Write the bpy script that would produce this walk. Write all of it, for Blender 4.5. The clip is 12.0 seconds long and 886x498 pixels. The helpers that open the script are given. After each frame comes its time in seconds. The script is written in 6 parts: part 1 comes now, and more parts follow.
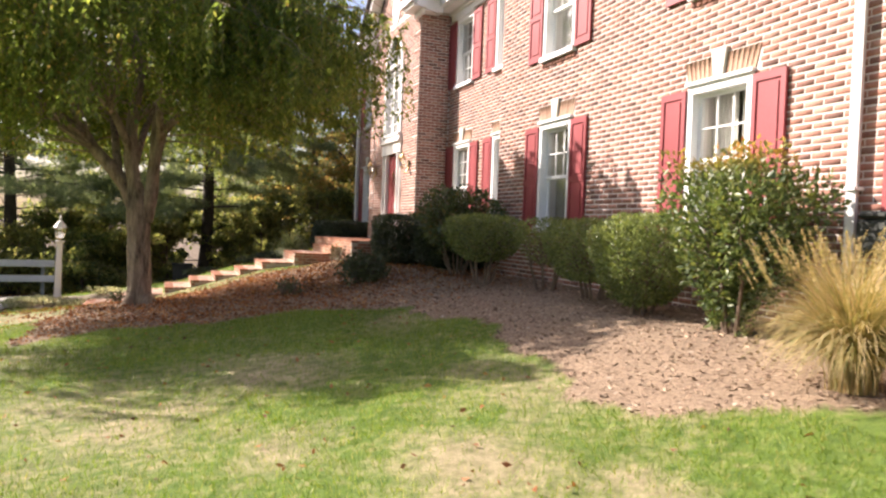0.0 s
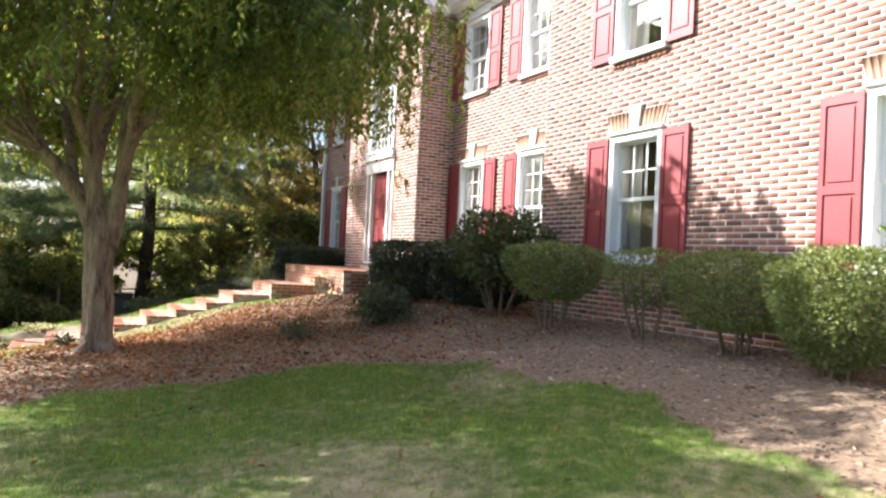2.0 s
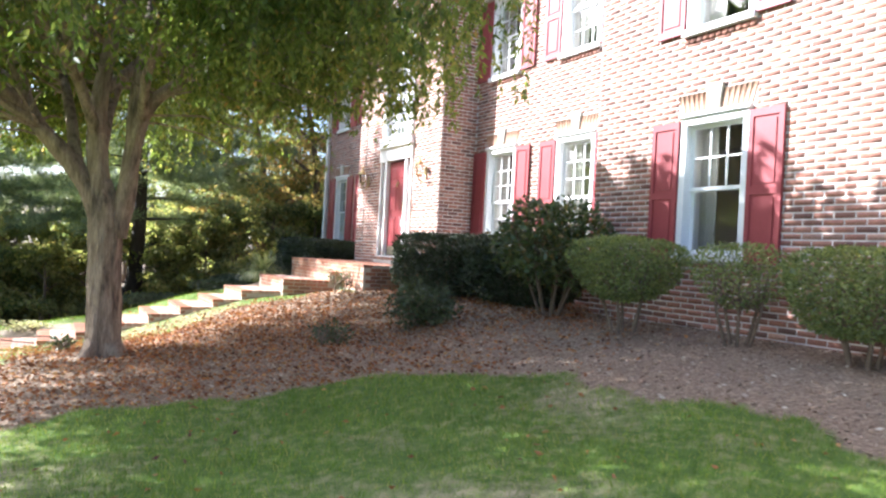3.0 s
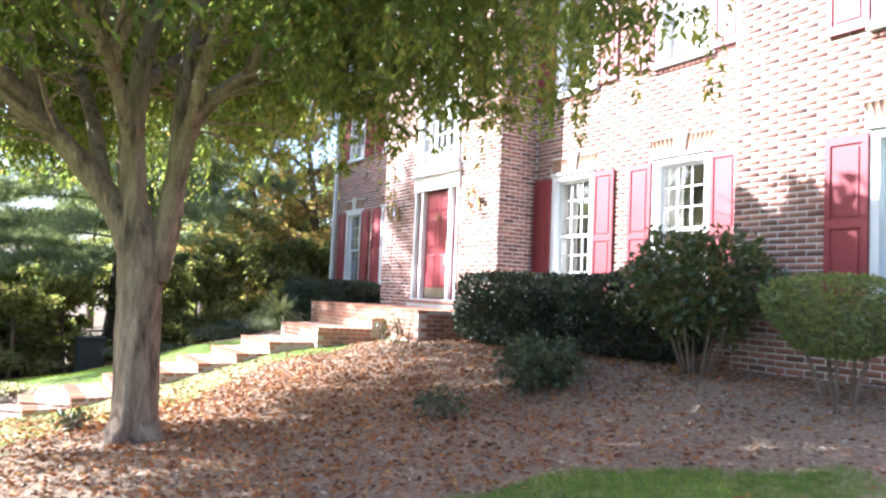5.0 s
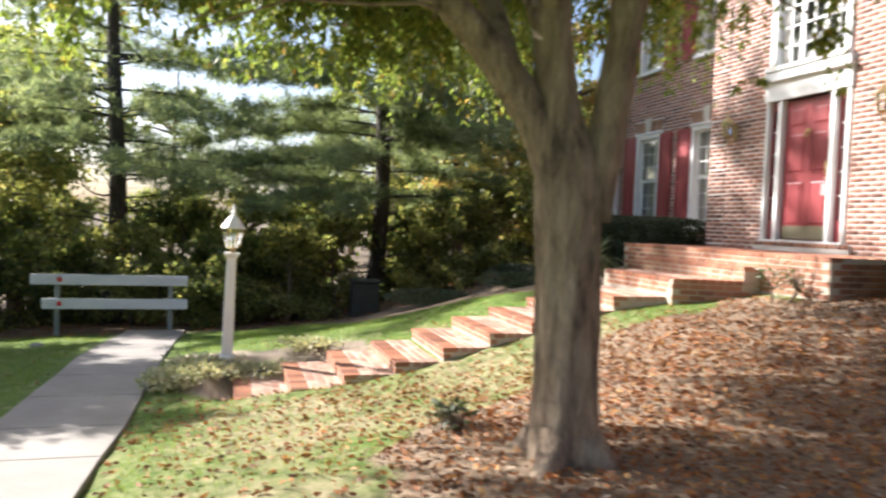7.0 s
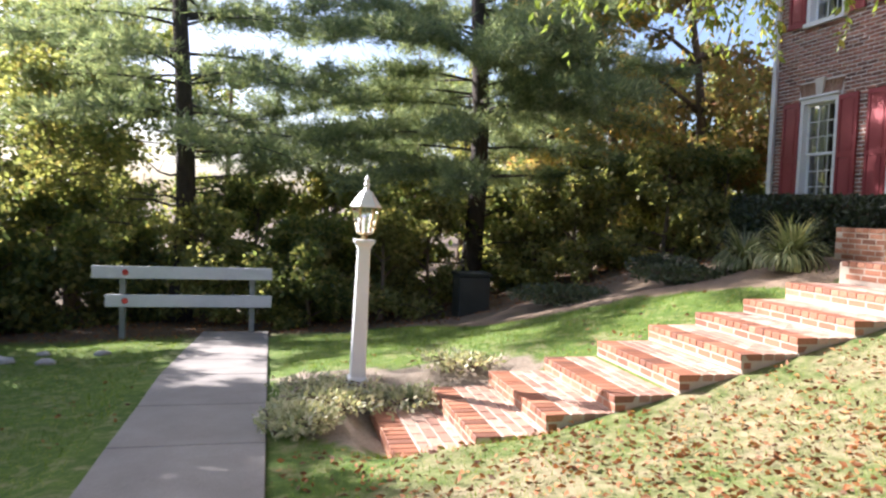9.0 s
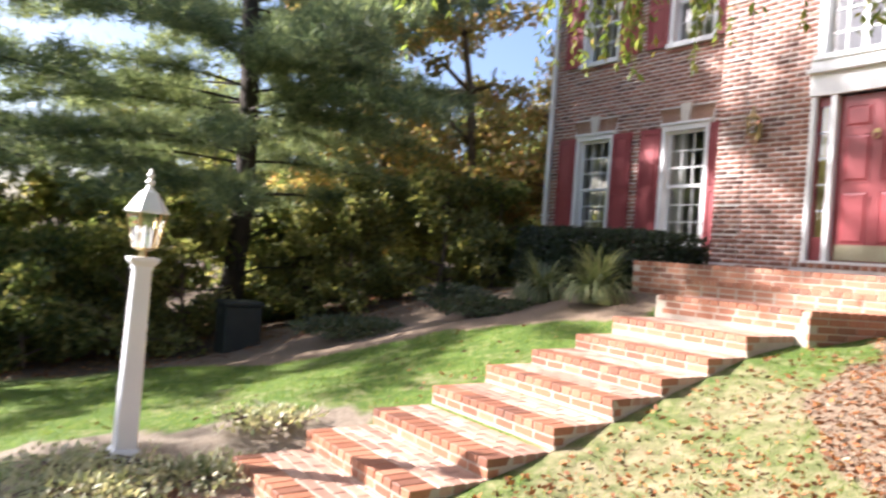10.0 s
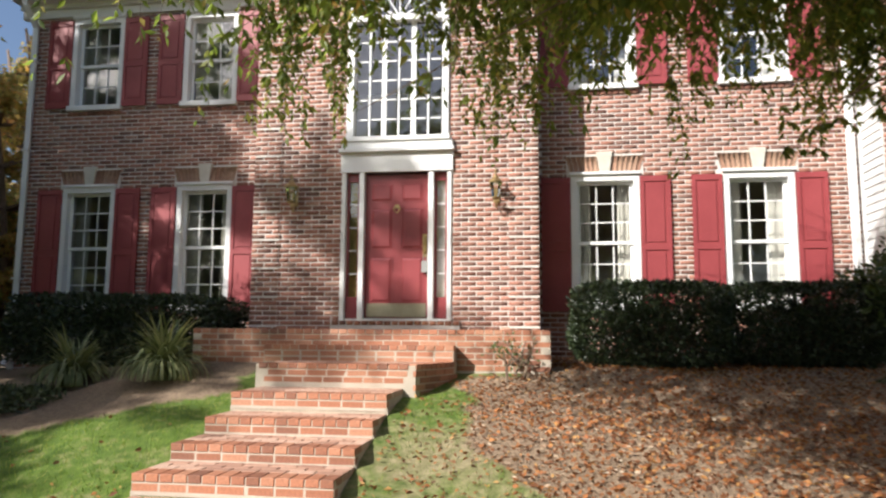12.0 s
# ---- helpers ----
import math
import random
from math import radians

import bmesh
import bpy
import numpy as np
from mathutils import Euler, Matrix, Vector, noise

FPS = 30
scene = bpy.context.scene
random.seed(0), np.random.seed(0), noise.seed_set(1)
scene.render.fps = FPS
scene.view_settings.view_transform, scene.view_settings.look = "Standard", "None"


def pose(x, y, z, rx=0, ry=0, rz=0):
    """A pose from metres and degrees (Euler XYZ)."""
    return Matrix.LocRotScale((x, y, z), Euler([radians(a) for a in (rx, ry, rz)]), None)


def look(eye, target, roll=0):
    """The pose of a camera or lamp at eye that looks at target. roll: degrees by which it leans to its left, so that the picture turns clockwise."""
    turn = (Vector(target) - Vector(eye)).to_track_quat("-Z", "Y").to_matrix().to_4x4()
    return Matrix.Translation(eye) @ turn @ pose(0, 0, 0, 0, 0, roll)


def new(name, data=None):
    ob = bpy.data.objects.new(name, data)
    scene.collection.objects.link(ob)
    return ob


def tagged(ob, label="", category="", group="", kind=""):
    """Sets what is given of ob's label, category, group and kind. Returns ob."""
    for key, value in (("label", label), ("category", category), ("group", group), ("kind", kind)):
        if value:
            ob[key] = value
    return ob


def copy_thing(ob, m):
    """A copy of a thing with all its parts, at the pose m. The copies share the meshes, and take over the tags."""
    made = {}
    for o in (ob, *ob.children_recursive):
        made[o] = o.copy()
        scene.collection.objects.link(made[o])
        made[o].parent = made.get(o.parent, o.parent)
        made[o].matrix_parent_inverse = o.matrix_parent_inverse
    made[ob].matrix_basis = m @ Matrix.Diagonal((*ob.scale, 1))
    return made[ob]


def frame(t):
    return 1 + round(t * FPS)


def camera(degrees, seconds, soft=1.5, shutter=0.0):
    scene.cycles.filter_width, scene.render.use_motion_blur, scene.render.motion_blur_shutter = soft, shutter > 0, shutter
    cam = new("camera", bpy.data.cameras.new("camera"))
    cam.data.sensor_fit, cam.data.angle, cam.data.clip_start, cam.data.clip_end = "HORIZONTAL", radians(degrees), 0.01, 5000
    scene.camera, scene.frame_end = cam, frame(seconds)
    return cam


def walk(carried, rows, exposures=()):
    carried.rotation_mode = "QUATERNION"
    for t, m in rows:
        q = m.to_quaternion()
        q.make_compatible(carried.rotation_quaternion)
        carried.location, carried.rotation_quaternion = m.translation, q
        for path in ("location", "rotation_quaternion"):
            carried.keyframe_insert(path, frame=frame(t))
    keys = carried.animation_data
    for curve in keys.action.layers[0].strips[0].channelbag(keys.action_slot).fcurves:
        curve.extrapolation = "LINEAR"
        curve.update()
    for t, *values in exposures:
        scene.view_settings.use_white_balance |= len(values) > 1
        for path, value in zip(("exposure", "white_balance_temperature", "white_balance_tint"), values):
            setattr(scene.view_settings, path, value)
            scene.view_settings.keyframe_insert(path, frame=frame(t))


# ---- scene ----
cam = camera(63.3, 12.0, soft=2.3, shutter=0.3)
PATH = [
    (0, (0.203, 0.367, 1.749), (0.924, 2.231, 1.694), 2.1),
    (0.5, (-0.068, 0.98, 1.789), (0.721, 2.817, 1.747), 1.7),
    (1, (-0.25, 1.597, 1.76), (0.586, 3.414, 1.748), 2.1),
    (1.5, (-0.399, 2.333, 1.758), (0.479, 4.13, 1.771), 2.4),
    (2, (-0.555, 3.018, 1.73), (0.362, 4.795, 1.758), 2.8),
    (2.5, (-0.724, 3.666, 1.729), (0.223, 5.427, 1.749), 2.8),
    (2.7, (-0.781, 3.928, 1.712), (0.176, 5.684, 1.721), 3.0),
    (4.3, (-0.974, 5.914, 1.741), (0.025, 7.646, 1.789), 3.0),
    (4.5, (-1.033, 6.188, 1.764), (-0.02, 7.91, 1.844), 3.0),
    (5, (-1.371, 6.8, 1.677), (-0.311, 8.492, 1.803), 2.6),
    (5.5, (-1.549, 7.534, 1.702), (-0.464, 9.211, 1.794), 2.3),
    (6, (-1.648, 8.316, 1.605), (-0.561, 9.994, 1.666), 2.1),
    (6.5, (-1.801, 9.126, 1.644), (-0.885, 10.904, 1.646), 2.2),
    (7, (-2.116, 9.89, 1.634), (-1.55, 11.806, 1.561), 2.3),
    (7.5, (-2.393, 10.534, 1.568), (-2.029, 12.5, 1.518), 1.8),
    (7.7, (-2.502, 10.795, 1.577), (-2.173, 12.767, 1.524), 1.2),
    (9.3, (-2.973, 13.105, 1.423), (-2.394, 15.016, 1.312), 2.7),
    (9.5, (-2.951, 13.466, 1.402), (-2.26, 15.34, 1.31), 3.0),
    (10, (-3.182, 14.108, 1.335), (-2.054, 15.76, 1.346), 4.3),
    (10.5, (-3.371, 14.668, 1.373), (-1.864, 15.975, 1.522), 4.6),
    (11, (-3.517, 15.287, 1.354), (-1.756, 16.194, 1.633), 3.7),
    (11.5, (-3.741, 15.84, 1.349), (-1.833, 16.374, 1.623), 1.9),
    (12, (-4.071, 16.167, 1.358), (-2.106, 16.455, 1.597), 0.4),
]
EXPOSURES = [(0.0, 1.5, 6400, 21), (1.5, 1.72, 6100, 18), (2.5, 2.08, 5500, 13), (4.5, 2.86, 5200, 15), (5.5, 2.25, 5200, 16), (6.5, 1.9, 5600, 15), (7.5, 1.6, 5900, 13), (9.5, 1.84, 5600, 21), (11.0, 1.45, 6100, 13), (12.0, 0.82, 5900, 12)]
walk(cam, [(t, look(eye, target, roll)) for t, eye, target, roll in PATH], EXPOSURES)

# ---- world and sun ----
SUN_EL, SUN_X, SUN_Y = 34.0, -0.75, 0.66
world = bpy.data.worlds.new("world")
scene.world = world
world.use_nodes = True
wn = world.node_tree
sky = wn.nodes.new("ShaderNodeTexSky")
sky.sky_type = "NISHITA"
sky.sun_disc = False
sky.sun_elevation = radians(SUN_EL)
sky.sun_rotation = math.atan2(SUN_X, SUN_Y)
sky.dust_density = 3.0
back = wn.nodes["Background"]
wn.links.new(sky.outputs[0], back.inputs[0])
back.inputs[1].default_value = 0.08
sun = new("sun", bpy.data.lights.new("sun", "SUN"))
sun.data.energy = 5.0
sun.data.angle = radians(0.53)
sun.data.color = (1.0, 0.91, 0.77)
ce = math.cos(radians(SUN_EL))
hl = math.hypot(SUN_X, SUN_Y)
to_sun = Vector((SUN_X / hl * ce, SUN_Y / hl * ce, math.sin(radians(SUN_EL))))
sun.matrix_world = look(to_sun * 60, (0, 0, 0))


# ---- materials ----
def nodes_of(name):
    m = bpy.data.materials.new(name)
    m.use_nodes = True
    t = m.node_tree
    b = t.nodes["Principled BSDF"]
    return m, t, b


def ramp(t, fac, stops):
    r = t.nodes.new("ShaderNodeValToRGB")
    e = r.color_ramp.elements
    while len(e) < len(stops):
        e.new(0.5)
    for k, (p, c) in enumerate(stops):
        e[k].position, e[k].color = p, (*c, 1)
    t.links.new(fac, r.inputs[0])
    return r.outputs[0]


def noise_tex(t, scale, detail=4.0, rough=0.6, stretch=None):
    co = t.nodes.new("ShaderNodeTexCoord")
    n = t.nodes.new("ShaderNodeTexNoise")
    n.inputs["Scale"].default_value, n.inputs["Detail"].default_value, n.inputs["Roughness"].default_value = scale, detail, rough
    if stretch:
        mp = t.nodes.new("ShaderNodeMapping")
        mp.inputs["Scale"].default_value = stretch
        t.links.new(co.outputs["Object"], mp.inputs[0])
        t.links.new(mp.outputs[0], n.inputs["Vector"])
    else:
        t.links.new(co.outputs["Object"], n.inputs["Vector"])
    return n.outputs["Fac"]


def mixc(t, fac, a, b, mode="MIX"):
    m = t.nodes.new("ShaderNodeMix")
    m.data_type, m.blend_type = "RGBA", mode
    for s, v in ((m.inputs["Factor"], fac), (m.inputs["A"], a), (m.inputs["B"], b)):
        if isinstance(v, (int, float)):
            s.default_value = v
        elif isinstance(v, tuple):
            s.default_value = (*v, 1)
        else:
            t.links.new(v, s)
    return m.outputs["Result"]


def calc(t, op, a, b):
    m = t.nodes.new("ShaderNodeMath")
    m.operation = op
    for s, v in zip(m.inputs, (a, b)):
        if isinstance(v, (int, float)):
            s.default_value = v
        else:
            t.links.new(v, s)
    return m.outputs[0]


def bump(t, b, height, strength=0.3, distance=0.01):
    n = t.nodes.new("ShaderNodeBump")
    n.inputs["Strength"].default_value, n.inputs["Distance"].default_value = strength, distance
    t.links.new(height, n.inputs["Height"])
    t.links.new(n.outputs[0], b.inputs["Normal"])


def random_value(t):
    """One number for each piece, be it an object or an island of a joined mesh."""
    g, o = t.nodes.new("ShaderNodeNewGeometry"), t.nodes.new("ShaderNodeObjectInfo")
    return calc(t, "FRACT", calc(t, "ADD", g.outputs["Random Per Island"], o.outputs["Random"]), 0)


def surface(name, stops, scale=6.0, fine=60.0, rough=0.7, metal=0.0, relief=0.25, dist=0.006, stretch=None, wear=0.25):
    """Paint, stone, wood and the like: colour from broad noise, darkened and lightened by fine grain, with relief."""
    m, t, b = nodes_of(name)
    broad, grain = noise_tex(t, scale, stretch=stretch), noise_tex(t, fine, 3.0, stretch=stretch)
    c = ramp(t, broad, stops)
    g = ramp(t, grain, [(0.25, (1 - wear,) * 3), (0.75, (1 + 0.0,) * 3)])
    t.links.new(mixc(t, 1.0, c, g, "MULTIPLY"), b.inputs["Base Color"])
    b.inputs["Roughness"].default_value, b.inputs["Metallic"].default_value = rough, metal
    bump(t, b, grain, relief, dist)
    return m


def brick_material(name, stops, relief=0.5, rough=0.88):
    m, t, b = nodes_of(name)
    r = random_value(t)
    grain = noise_tex(t, 45.0, 5.0, 0.7)
    broad = noise_tex(t, 1.2, 3.0)
    c = ramp(t, r, stops)
    c = mixc(t, 1.0, c, ramp(t, grain, [(0.3, (0.62, 0.6, 0.6)), (0.7, (1.12, 1.1, 1.08))]), "MULTIPLY")
    c = mixc(t, calc(t, "MULTIPLY", broad, 0.14), c, (0.38, 0.3, 0.24))
    t.links.new(c, b.inputs["Base Color"])
    b.inputs["Roughness"].default_value = rough
    bump(t, b, grain, relief, 0.006)
    return m


def leaf_material(name, stops, through_it=0.4, rough=0.5, tip=None):
    m, t, b = nodes_of(name)
    c = ramp(t, random_value(t), stops)
    patch = noise_tex(t, 0.9, 2.0)
    c = mixc(t, 1.0, c, ramp(t, patch, [(0.3, (0.75, 0.78, 0.75)), (0.7, (1.15, 1.1, 1.0))]), "MULTIPLY")
    if tip:
        pos = t.nodes.new("ShaderNodeTexCoord")
        sep = t.nodes.new("ShaderNodeSeparateXYZ")
        t.links.new(pos.outputs["Object"], sep.inputs[0])
        mr = t.nodes.new("ShaderNodeMapRange")
        mr.inputs["From Min"].default_value, mr.inputs["From Max"].default_value = tip[0], tip[1]
        t.links.new(sep.outputs["Z"], mr.inputs["Value"])
        c = mixc(t, mr.outputs[0], c, ramp(t, random_value(t), tip[2]))
    t.links.new(c, b.inputs["Base Color"])
    b.inputs["Roughness"].default_value = rough
    tr = t.nodes.new("ShaderNodeBsdfTranslucent")
    t.links.new(mixc(t, 1.0, c, (1.25, 1.22, 0.75), "MULTIPLY"), tr.inputs["Color"])
    mx = t.nodes.new("ShaderNodeMixShader")
    mx.inputs[0].default_value = through_it
    t.links.new(b.outputs[0], mx.inputs[1])
    t.links.new(tr.outputs[0], mx.inputs[2])
    t.links.new(mx.outputs[0], t.nodes["Material Output"].inputs["Surface"])
    return m


M = {}
M["brick"] = brick_material("wall_brick", [(0.0, (0.13, 0.06, 0.045)), (0.2, (0.27, 0.115, 0.078)), (0.5, (0.35, 0.155, 0.105)), (0.75, (0.42, 0.2, 0.14)), (0.9, (0.18, 0.095, 0.075)), (1.0, (0.48, 0.28, 0.2))])
M["paver"] = brick_material("paving_brick", [(0.0, (0.19, 0.075, 0.042)), (0.3, (0.33, 0.125, 0.062)), (0.65, (0.42, 0.165, 0.082)), (1.0, (0.48, 0.235, 0.135))], 0.35, 0.55)
M["worn_paver"] = brick_material("worn_paving_brick", [(0.0, (0.33, 0.18, 0.125)), (0.3, (0.46, 0.265, 0.185)), (0.65, (0.53, 0.33, 0.235)), (1.0, (0.61, 0.43, 0.33))], 0.35, 0.6)
M["arch_brick"] = brick_material("arch_brick", [(0.0, (0.36, 0.2, 0.13)), (0.5, (0.42, 0.27, 0.18)), (1.0, (0.3, 0.16, 0.1))])
M["mortar"] = surface("mortar", [(0.3, (0.62, 0.565, 0.51)), (0.7, (0.74, 0.685, 0.63))], 3.0, 120.0, 0.95, relief=0.4, dist=0.004)
M["step_mortar"] = surface("step_mortar", [(0.3, (0.44, 0.38, 0.3)), (0.7, (0.56, 0.49, 0.4))], 3.0, 120.0, 0.95, relief=0.4, dist=0.004)
M["render_side"] = surface("cement_side", [(0.3, (0.4, 0.34, 0.26)), (0.7, (0.55, 0.48, 0.38))], 4.0, 70.0, 0.95, relief=0.5, dist=0.008, wear=0.35)
M["white"] = surface("white_paint", [(0.3, (0.74, 0.74, 0.73)), (0.7, (0.82, 0.82, 0.8))], 2.0, 80.0, 0.45, relief=0.08, dist=0.002, wear=0.06)
M["siding"] = surface("white_siding", [(0.3, (0.62, 0.62, 0.61)), (0.7, (0.72, 0.72, 0.7))], 2.0, 80.0, 0.5, relief=0.1, dist=0.002, wear=0.1, stretch=(0.4, 1, 1))
M["stone"] = surface("cast_stone", [(0.3, (0.56, 0.52, 0.44)), (0.7, (0.68, 0.64, 0.56))], 5.0, 90.0, 0.9, relief=0.3, wear=0.2)
M["shutter"] = surface("burgundy_paint", [(0.3, (0.25, 0.04, 0.045)), (0.7, (0.31, 0.055, 0.06))], 2.0, 40.0, 0.5, relief=0.08, dist=0.003, wear=0.15)
M["door"] = surface("red_door_paint", [(0.3, (0.24, 0.045, 0.05)), (0.7, (0.29, 0.06, 0.065))], 2.5, 50.0, 0.35, relief=0.06, dist=0.002, wear=0.1)
M["brass"] = surface("aged_brass", [(0.3, (0.45, 0.33, 0.14)), (0.7, (0.62, 0.47, 0.22))], 8.0, 60.0, 0.35, 0.9, 0.1, 0.002, wear=0.3)
M["kick"] = surface("dull_brass_plate", [(0.3, (0.3, 0.27, 0.18)), (0.7, (0.4, 0.37, 0.27))], 4.0, 60.0, 0.4, 0.8, 0.1, 0.002, wear=0.2)
M["steel"] = surface("grey_metal", [(0.3, (0.4, 0.4, 0.4)), (0.7, (0.55, 0.55, 0.54))], 8.0, 60.0, 0.4, 0.8, 0.1, 0.002)
M["concrete"] = surface("concrete", [(0.25, (0.25, 0.225, 0.2)), (0.75, (0.36, 0.33, 0.29))], 1.6, 90.0, 0.9, relief=0.35, dist=0.005, wear=0.3)
M["roof"] = surface("roof_shingle", [(0.3, (0.09, 0.08, 0.075)), (0.7, (0.15, 0.13, 0.12))], 6.0, 60.0, 0.95, relief=0.6, wear=0.4)
M["plaster"] = surface("room_plaster", [(0.3, (0.5, 0.47, 0.42)), (0.7, (0.56, 0.53, 0.48))], 1.5, 40.0, 0.9, relief=0.1, wear=0.08)
M["floor_wood"] = surface("room_floor", [(0.3, (0.16, 0.09, 0.05)), (0.7, (0.22, 0.13, 0.07))], 2.0, 40.0, 0.4, stretch=(1, 12, 1))
M["curtain"] = surface("curtain_cloth", [(0.3, (0.55, 0.52, 0.46)), (0.7, (0.64, 0.61, 0.55))], 3.0, 90.0, 0.9, relief=0.2)
M["mustard"] = surface("mustard_cloth", [(0.3, (0.45, 0.32, 0.1)), (0.7, (0.55, 0.4, 0.14))], 3.0, 90.0, 0.9, relief=0.2)
M["bark"] = surface("grey_brown_bark", [(0.3, (0.09, 0.065, 0.045)), (0.46, (0.3, 0.22, 0.15)), (0.72, (0.5, 0.385, 0.275))], 11.0, 55.0, 0.95, relief=1.0, dist=0.03, stretch=(1, 1, 0.22), wear=0.45)
M["pine_bark"] = surface("dark_pine_bark", [(0.3, (0.05, 0.04, 0.033)), (0.7, (0.1, 0.08, 0.065))], 7.0, 40.0, 0.95, relief=1.0, dist=0.03, stretch=(1, 1, 0.3), wear=0.4)
M["twig"] = surface("twig_bark", [(0.3, (0.13, 0.09, 0.06)), (0.7, (0.22, 0.16, 0.11))], 10.0, 50.0, 0.9)
M["rail"] = surface("weathered_white_board", [(0.3, (0.6, 0.61, 0.62)), (0.7, (0.74, 0.74, 0.74))], 3.0, 70.0, 0.7, relief=0.2, wear=0.15, stretch=(0.3, 1, 1))
M["post_green"] = surface("galvanised_post", [(0.3, (0.2, 0.22, 0.19)), (0.7, (0.3, 0.31, 0.28))], 5.0, 60.0, 0.7)
M["dark_box"] = surface("dark_green_box", [(0.3, (0.02, 0.025, 0.02)), (0.7, (0.035, 0.04, 0.032))], 4.0, 60.0, 0.6)
M["reflector"] = surface("red_reflector", [(0.3, (0.6, 0.05, 0.05)), (0.7, (0.7, 0.08, 0.07))], 9.0, 80.0, 0.25, relief=0.2)
M["rock"] = surface("pale_rock", [(0.3, (0.36, 0.34, 0.31)), (0.7, (0.56, 0.53, 0.49))], 5.0, 40.0, 0.9, relief=0.7, dist=0.02, wear=0.3)

M["tree_leaf"] = leaf_material("zelkova_leaf", [(0.0, (0.1, 0.15, 0.04)), (0.4, (0.17, 0.235, 0.06)), (0.75, (0.24, 0.31, 0.08)), (0.95, (0.33, 0.34, 0.1)), (1.0, (0.4, 0.28, 0.1))], 0.7, 0.45)
M["box_leaf"] = leaf_material("boxwood_leaf", [(0.0, (0.11, 0.155, 0.055)), (0.6, (0.2, 0.25, 0.09)), (1.0, (0.32, 0.36, 0.13))], 0.4, 0.35)
M["holly_leaf"] = leaf_material("dark_hedge_leaf", [(0.0, (0.018, 0.03, 0.015)), (0.7, (0.035, 0.055, 0.022)), (1.0, (0.06, 0.08, 0.03))], 0.12, 0.42)
M["rhodo_leaf"] = leaf_material("rhododendron_leaf", [(0.0, (0.055, 0.085, 0.035)), (0.6, (0.1, 0.14, 0.05)), (0.9, (0.14, 0.15, 0.05)), (1.0, (0.24, 0.16, 0.06))], 0.25, 0.3)
M["nandina_leaf"] = leaf_material("nandina_leaf", [(0.0, (0.07, 0.11, 0.04)), (0.6, (0.13, 0.18, 0.06)), (1.0, (0.22, 0.25, 0.08))], 0.4, 0.4,
                              tip=(1.4, 1.75, [(0.0, (0.2, 0.24, 0.05)), (0.45, (0.5, 0.36, 0.07)), (1.0, (0.6, 0.2, 0.07))]))
M["juniper_leaf"] = leaf_material("low_shrub_leaf", [(0.0, (0.05, 0.075, 0.035)), (1.0, (0.11, 0.13, 0.06))], 0.2, 0.5)
M["lily_leaf"] = leaf_material("strap_leaf", [(0.0, (0.14, 0.18, 0.08)), (0.6, (0.26, 0.3, 0.15)), (1.0, (0.42, 0.42, 0.24))], 0.35, 0.45)
M["cover_leaf"] = leaf_material("groundcover_leaf", [(0.0, (0.3, 0.34, 0.18)), (0.5, (0.52, 0.53, 0.36)), (1.0, (0.68, 0.64, 0.5))], 0.3, 0.5)
M["plume"] = leaf_material("dry_grass_leaf", [(0.0, (0.24, 0.25, 0.09)), (0.35, (0.4, 0.33, 0.15)), (0.7, (0.54, 0.41, 0.22)), (1.0, (0.62, 0.5, 0.33))], 0.4, 0.6)
M["needle"] = leaf_material("pine_needle", [(0.0, (0.14, 0.195, 0.135)), (0.6, (0.24, 0.3, 0.2)), (1.0, (0.36, 0.4, 0.24))], 0.6, 0.5)
M["wood_leaf"] = leaf_material("woodland_leaf", [(0.0, (0.1, 0.14, 0.065)), (0.4, (0.18, 0.23, 0.09)), (0.75, (0.3, 0.33, 0.13)), (1.0, (0.48, 0.43, 0.18))], 0.68, 0.5)
M["lime_leaf"] = leaf_material("yellow_green_leaf", [(0.0, (0.15, 0.18, 0.075)), (0.4, (0.27, 0.3, 0.12)), (0.8, (0.38, 0.39, 0.16)), (1.0, (0.46, 0.38, 0.17))], 0.6, 0.5)
M["autumn_leaf"] = leaf_material("autumn_leaf", [(0.0, (0.24, 0.25, 0.11)), (0.4, (0.42, 0.37, 0.15)), (0.75, (0.52, 0.38, 0.17)), (1.0, (0.5, 0.27, 0.13))], 0.6, 0.5)
M["litter"] = leaf_material("fallen_leaf", [(0.0, (0.09, 0.038, 0.018)), (0.4, (0.25, 0.09, 0.027)), (0.8, (0.38, 0.15, 0.048)), (1.0, (0.48, 0.28, 0.1))], 0.15, 0.7)
M["chip"] = leaf_material("mulch_chip", [(0.0, (0.14, 0.09, 0.065)), (0.5, (0.29, 0.2, 0.14)), (0.85, (0.44, 0.33, 0.24)), (1.0, (0.62, 0.53, 0.43))], 0.0, 0.9)
M["blade"] = leaf_material("grass_blade", [(0.0, (0.085, 0.16, 0.01)), (0.5, (0.155, 0.26, 0.016)), (0.85, (0.25, 0.33, 0.04)), (1.0, (0.46, 0.4, 0.17))], 0.45, 0.5)


def glass_material():
    m, t, b = nodes_of("window_glass")
    b.inputs["Base Color"].default_value = (0.93, 0.96, 0.96, 1)
    b.inputs["Roughness"].default_value = 0.0
    b.inputs["Transmission Weight"].default_value = 1.0
    b.inputs["IOR"].default_value = 1.75
    n = noise_tex(t, 1.3, 2.0)
    bump(t, b, n, 0.05, 0.02)
    return m


M["glass"] = glass_material()


